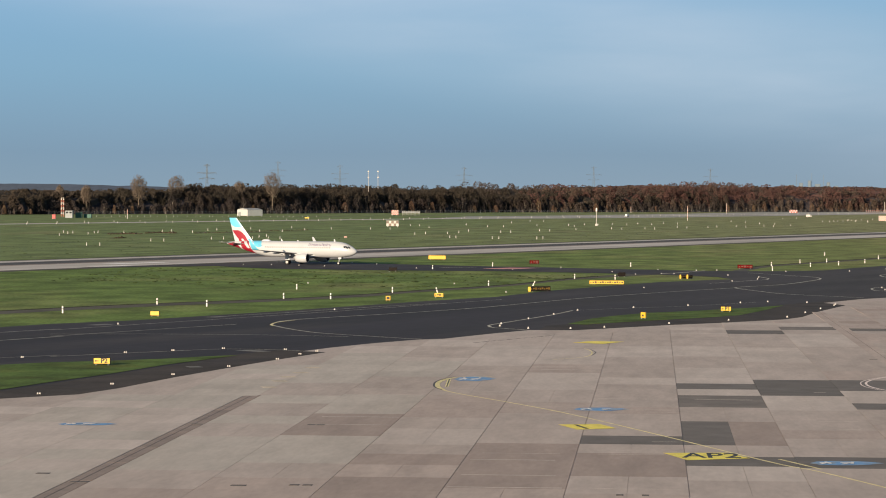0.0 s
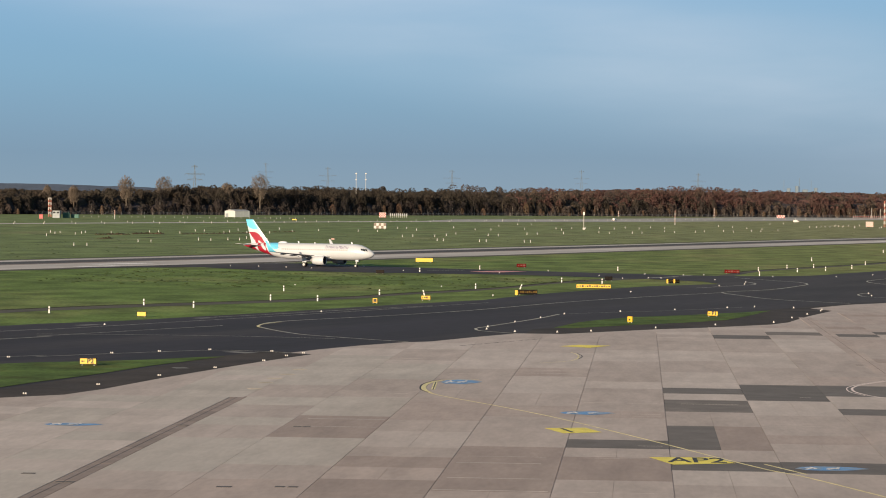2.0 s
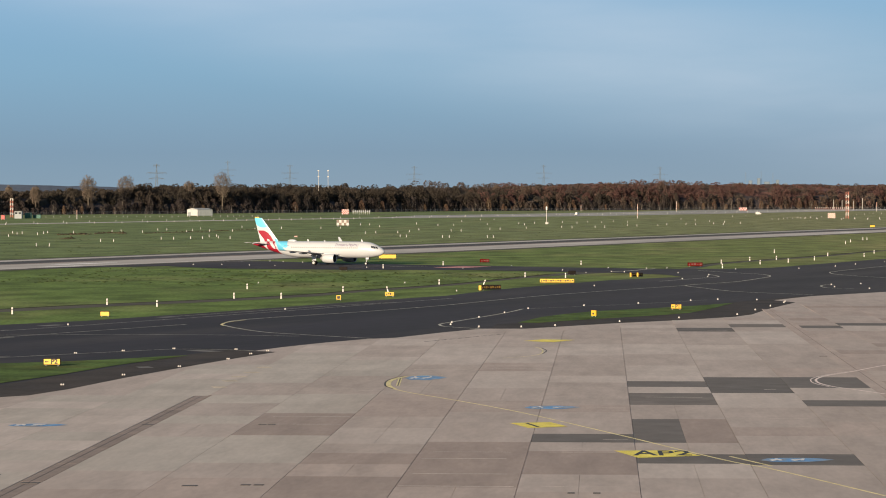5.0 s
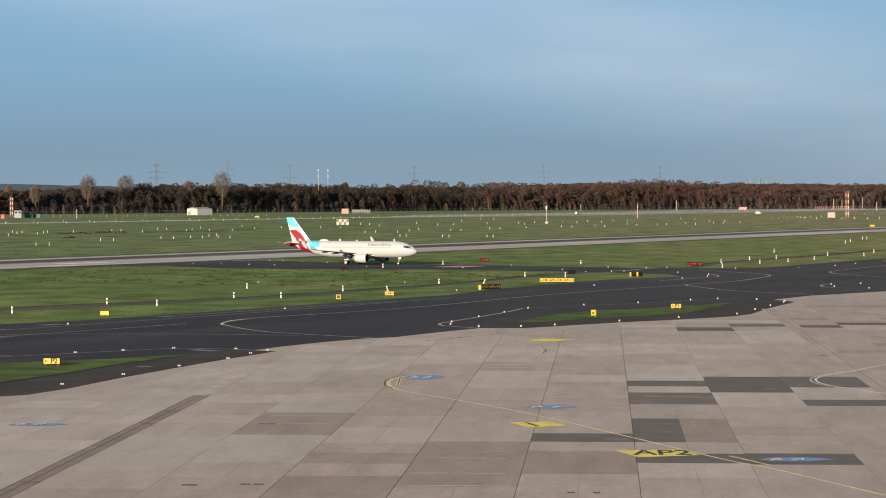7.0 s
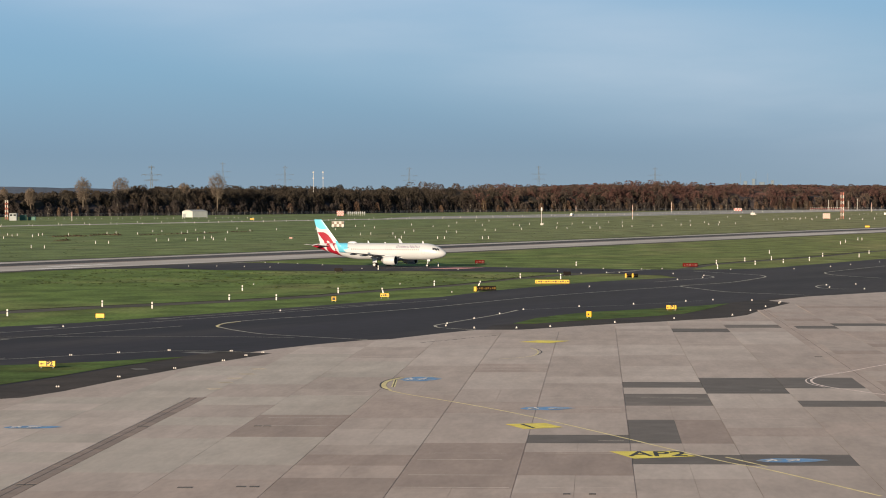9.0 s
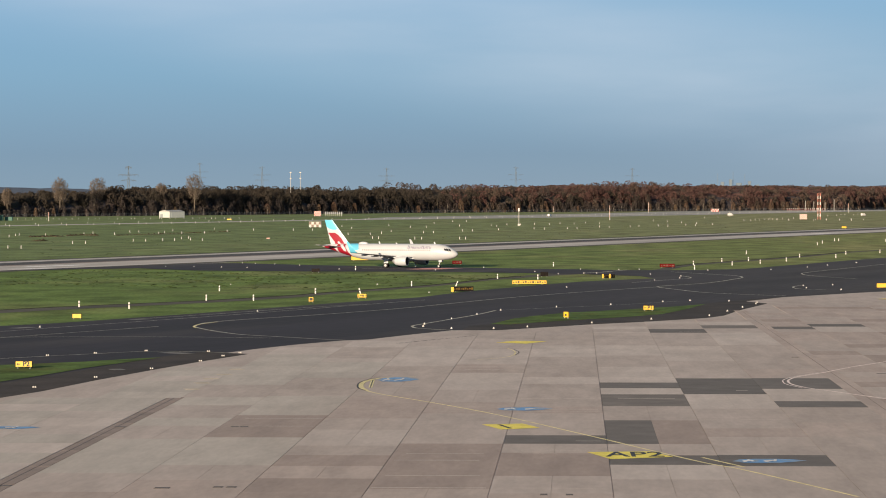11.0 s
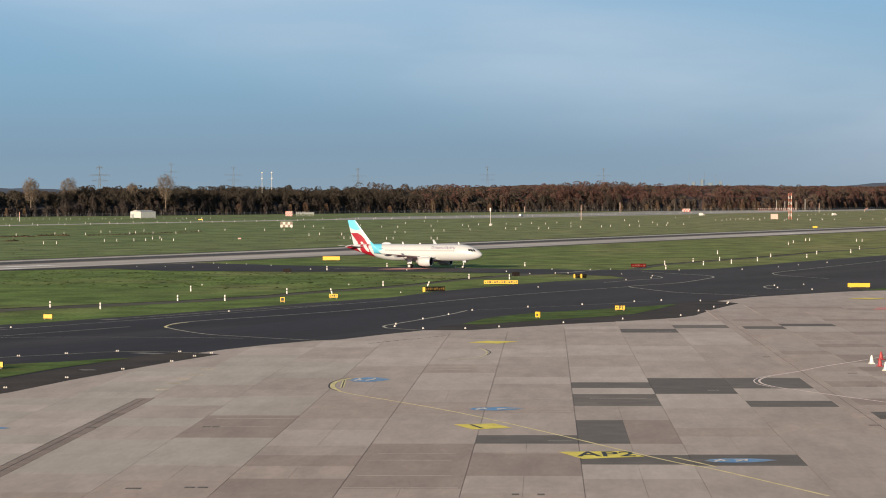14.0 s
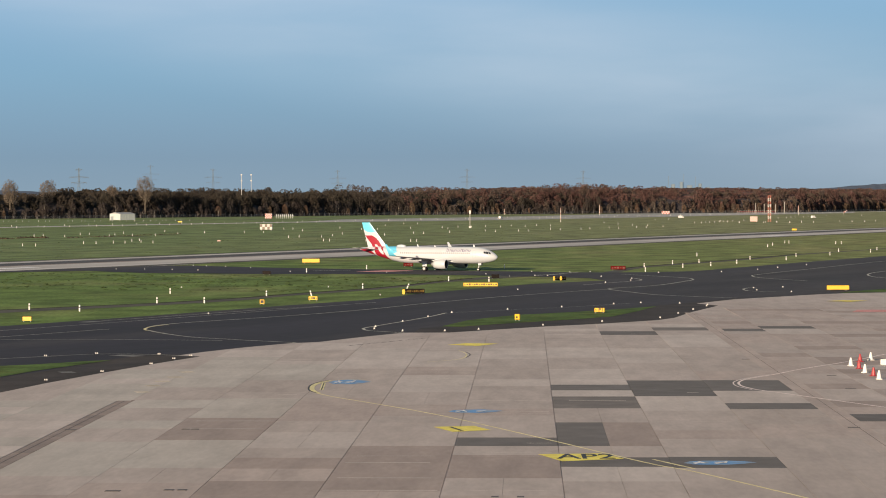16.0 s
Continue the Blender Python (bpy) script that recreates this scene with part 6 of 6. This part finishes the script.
# treetops over the canopy
woods("woods", 0.1, 0.52, 320, LEAF_OLIVE, "olive and brown treetops of the autumn wood", 11, 22, 26, (24, 130), 0.03, 0.80, 84, 0.5)
woods("woods", 0.44, 0.9, 380, LEAF_RUST, "rust-brown treetops of the autumn wood", 12, 27, 32, (24, 150), 0.035, 0.84, 90, 0.5)
woods("woods", 0.4, 0.9, 150, LEAF_EDGE, "grey-brown treetops of the autumn wood", 19, 26, 31, (22, 130), 0.035, 0.84, 90, 0.5)
woods("woods", 0.1, 0.52, 260, LEAF_OLIVE, "olive and brown trees behind the wood's front", 26, 19, 24, (12, 50), 0.01, 0.80, 84, 0.4)
woods("woods", 0.42, 0.9, 300, LEAF_RUST, "rust-brown trees behind the wood's front", 27, 23, 29, (14, 60), 0.01, 0.84, 90, 0.4)
# trees of the front
woods("woods", 0.12, 0.5, 400, LEAF_OLIVE, "olive-brown trees over the wood's edge", 18, 14, 20, (3, 24), 0.0, 0.80, 84, 0.2)
woods("woods", 0.12, 0.5, 210, LEAF_DARK, "bare grey-brown trees along the wood's edge", 14, 7, 15, (-2, 7), 0.0, 0.71, 68, 0.12, BIRCH)
woods("woods", 0.12, 0.45, 14, LEAF_AMBER, "scattered amber trees at the wood's edge", 15, 5, 11, (-7, -3), 0.0, 0.53, 120, 0.12, BIRCH)
woods("woods", 0.42, 0.88, 360, LEAF_RUST, "russet middle-sized trees in the wood's front", 16, 14, 23, (4, 26), 0.0, 0.84, 90, 0.22)
woods("woods", 0.42, 0.88, 210, LEAF_OLIVE, "olive-brown middle-sized trees in the wood's front", 17, 11, 20, (1, 18), 0.0, 0.80, 84, 0.2)
woods("woods", 0.42, 0.88, 210, LEAF_EDGE, "grey-brown young trees along the wood's edge", 20, 7, 15, (-3, 6), 0.0, 0.71, 76, 0.15, BIRCH)
woods("woods", 0.42, 0.88, 60, LEAF_AMBER, "amber smaller trees along the wood's edge", 13, 6, 15, (-6, 0), 0.0, 0.62, 120, 0.14, BIRCH)
woods("woods", 0.58, 0.78, 200, LEAF_RUST, "russet trees in the wood's eastern front", 28, 11, 20, (-1, 14), 0.0, 0.82, 84, 0.2)
# brush at their feet
woods("woods", 0.1, 0.5, 380, BRUSH, "dark bare brush along the wood's edge", 23, 3, 7.5, (-5, 2), 0.0, 0.62, 28, 0.04, BIRCH)
woods("woods", 0.49, 0.9, 420, BRUSH, "dark bare brush along the wood's edge", 24, 3, 8, (-5, 2), 0.0, 0.62, 28, 0.04, BIRCH)


def big_tree(x, y, h, spread, seed, label):
    rs = np.random.RandomState(seed)
    o = thing("tree", label, "tree", "tall trees above the woods", pose(x, y, 0))
    bm = bmesh.new()
    bar(bm, (0, 0, -0.3), (0, 0, h * 0.6), 0.75, 8, 0.35)
    tips = []
    for k in range(16):
        a, g = rs.uniform(0, math.tau), h * rs.uniform(0.3, 0.6)
        r = spread * rs.uniform(0.5, 1.0)
        tip = (r * math.cos(a), r * math.sin(a), min(h * 0.97, g + h * rs.uniform(0.2, 0.42)))
        bar(bm, (0, 0, g), tip, 0.3, 5, 0.08)
        tips.append(tip)
    part("trunk", bm, BARK, o)
    c = []
    while len(c) < 1500:
        a, q, r = rs.uniform(0, math.tau), rs.uniform(-1, 1), rs.uniform(0.25, 1.0) ** 0.6
        wide = spread * (math.sqrt(max(0.0, 1 - q * q)) if q > 0 else 1 + 0.55 * q) * r
        lump = 1 + 0.25 * noise.noise((math.cos(a) * 2, math.sin(a) * 2, q * 2 + seed))
        c.append((wide * lump * math.cos(a), wide * lump * math.sin(a), h * 0.69 + h * 0.3 * q * r * lump))
    crown = new("crown", clumps("crown", np.array(c), rs.uniform(0.28, 0.6, len(c)), TWIG, rs))
    crown.parent = o
    return o


big_tree(-488.0, 2575.0, 37.5, 8.3, 21, "tall bare-crowned tree with thin brown leaves")
big_tree(-462.0, 2632.0, 38.0, 8.8, 22, "tall bare-crowned tree with thin brown leaves")
big_tree(-378.0, 2704.0, 42.0, 9.5, 23, "tall broad tree with thin brown leaves")
big_tree(-552.0, 2520.0, 27.5, 4.2, 24, "slim tree with thin brown leaves")
big_tree(-527.0, 2520.0, 27.0, 5.5, 25, "tall tree with thin brown leaves")
big_tree(-409.0, 2690.0, 33.0, 6.5, 26, "tall tree with thin brown leaves")


# rough tufts in the mown grass
rs = np.random.RandomState(31)
spots = []
for k in range(2300):
    v = rs.uniform(0, 1)
    if k % 5 < 3:
        x = rs.uniform(-125, 20)
        y = 690 + (x + 80) * -0.4 - rs.uniform(15, 1) ** 1.0 - 150 * v
        if not 470 + 2.2 * (x + 62) < y - 12 < 640 - 0.4 * (x + 60) - 20:
            continue
    else:
        x = rs.uniform(-260, 150)
        y = 1000 + 2.4 * (x + 60) + rs.uniform(40, 500)
    spots.append((x, y, 0.0))
o = new("grass_tufts", clumps("grass_tufts", np.array(spots), rs.uniform(0.25, 0.85, len(spots)), TUFT, rs, 0.16))
tagged(o, "rough dark grass tufts scattered over the mown field", "grass", kind="stuff")


# heaps of dug earth between the runways
rs = np.random.RandomState(41)
for ends, n, size in (([(-245, 1221), (-239, 1231), (-232, 1234)], 120, 0.65), ([(-234, 1256), (-231, 1274), (-222, 1264)], 120, 0.78), ([(-213, 1263), (-202, 1310), (-190, 1358), (-178, 1408)], 220, 0.45), ([(-220, 1109), (-218, 1114)], 32, 0.65)):
    line = smooth_line(ends, 24)
    c = np.array([line[int(k)][:] for k in rs.uniform(0, len(line) - 1, n)]) + np.stack([rs.uniform(-1.2, 1.2, n), rs.uniform(-5, 5, n), rs.uniform(0, 0.2, n)], 1)
    o = new("earth_heap", clumps("earth_heap", c, rs.uniform(0.6, 1.6, n) * size, EARTH, rs, 0.5))
    tagged(o, "low ridge of dug brown earth in the grass", "earth heap", kind="stuff")


# far wooded hills on the skyline, blue-grey from haze painted into their colour
def hill(name, x0, x1, y, peak, seed):
    rs = random.Random(seed)
    bm = bmesh.new()
    rows = []
    for i in range(81):
        u = i / 80
        z = peak * (0.35 + 0.65 * math.sin(math.pi * min(max(u, 0), 1)) ** 0.7) + rs.uniform(-0.5, 0.7) + 2.5 * noise.noise((u * 6, seed, 0))
        x = x0 + (x1 - x0) * u
        rows.append([bm.verts.new((x, y - 140, -1)), bm.verts.new((x, y - 50, z * 0.7)), bm.verts.new((x, y, z)), bm.verts.new((x, y + 90, -1))])
    for a, b in zip(rows, rows[1:]):
        for k in range(3):
            bm.faces.new((a[k], b[k], b[k + 1], a[k + 1]))
    bmesh.ops.recalc_face_normals(bm, faces=bm.faces)
    return tagged(part(name, bm, HILL), "distant wooded ridge on the skyline, painted haze blue", "hill", kind="structure")


hill("backdrop_ridge_west", -1700.0, -560.0, 4650.0, 37.0, 3)
hill("backdrop_ridge_east", 380.0, 1150.0, 4780.0, 47.0, 8)

# wire fence before the woods
o = thing("fence", "long grey wire fence along the airfield edge", "fence")
for k in range(240):
    x, y = edge_at(0.16 + 0.8 * k / 240)
    if k == 0:
        bm = bmesh.new()
        bar(bm, (0, 0, 0), (0, 0, 2.8), 0.09, 4)
        post = finish(bm, "post", STEEL)
    shared("post", post, o, pose(x + 6, y - 18, 0))
bm = bmesh.new()
for k in range(60):
    a, b = edge_at(0.16 + 0.8 * k / 60), edge_at(0.16 + 0.8 * (k + 1) / 60)
    for z in (0.5, 1.1, 1.7, 2.3, 2.75):
        bar(bm, (a[0] + 6, a[1] - 18, z), (b[0] + 6, b[1] - 18, z), 0.035, 3)
part("wire", bm, STEEL, o)


# ---- movement ----
HEADING = -23.44


def motions():
    """The airliner rolls along the exit taxiway; its wheels turn with the way gone."""
    rows, gone = [], []
    y, last = 694.8, -80.0
    for k in range(161):
        t = k * 0.1
        x = -80.0 + 3.925 * t + 0.032952 * t * t - 0.000744 * t ** 3
        turn = HEADING * (0.845 + 0.155 * (x + 80.0) / 71.0)
        if k:
            y += math.tan(radians(turn)) * (x - last)
        last = x
        c, s = math.cos(radians(turn)), math.sin(radians(turn))
        rows.append((t, pose(x - 12.64 * c, y - 12.64 * s, 0.055, 0, 0, turn)))
        gone.append((t, (x + 80.0) / c))
    walk(AIRLINER, rows[::5])
    for w, place, r in WHEELS:
        walk(w, [(t, pose(*place, 0, math.degrees(d / r), 0)) for t, d in gone])


motions()
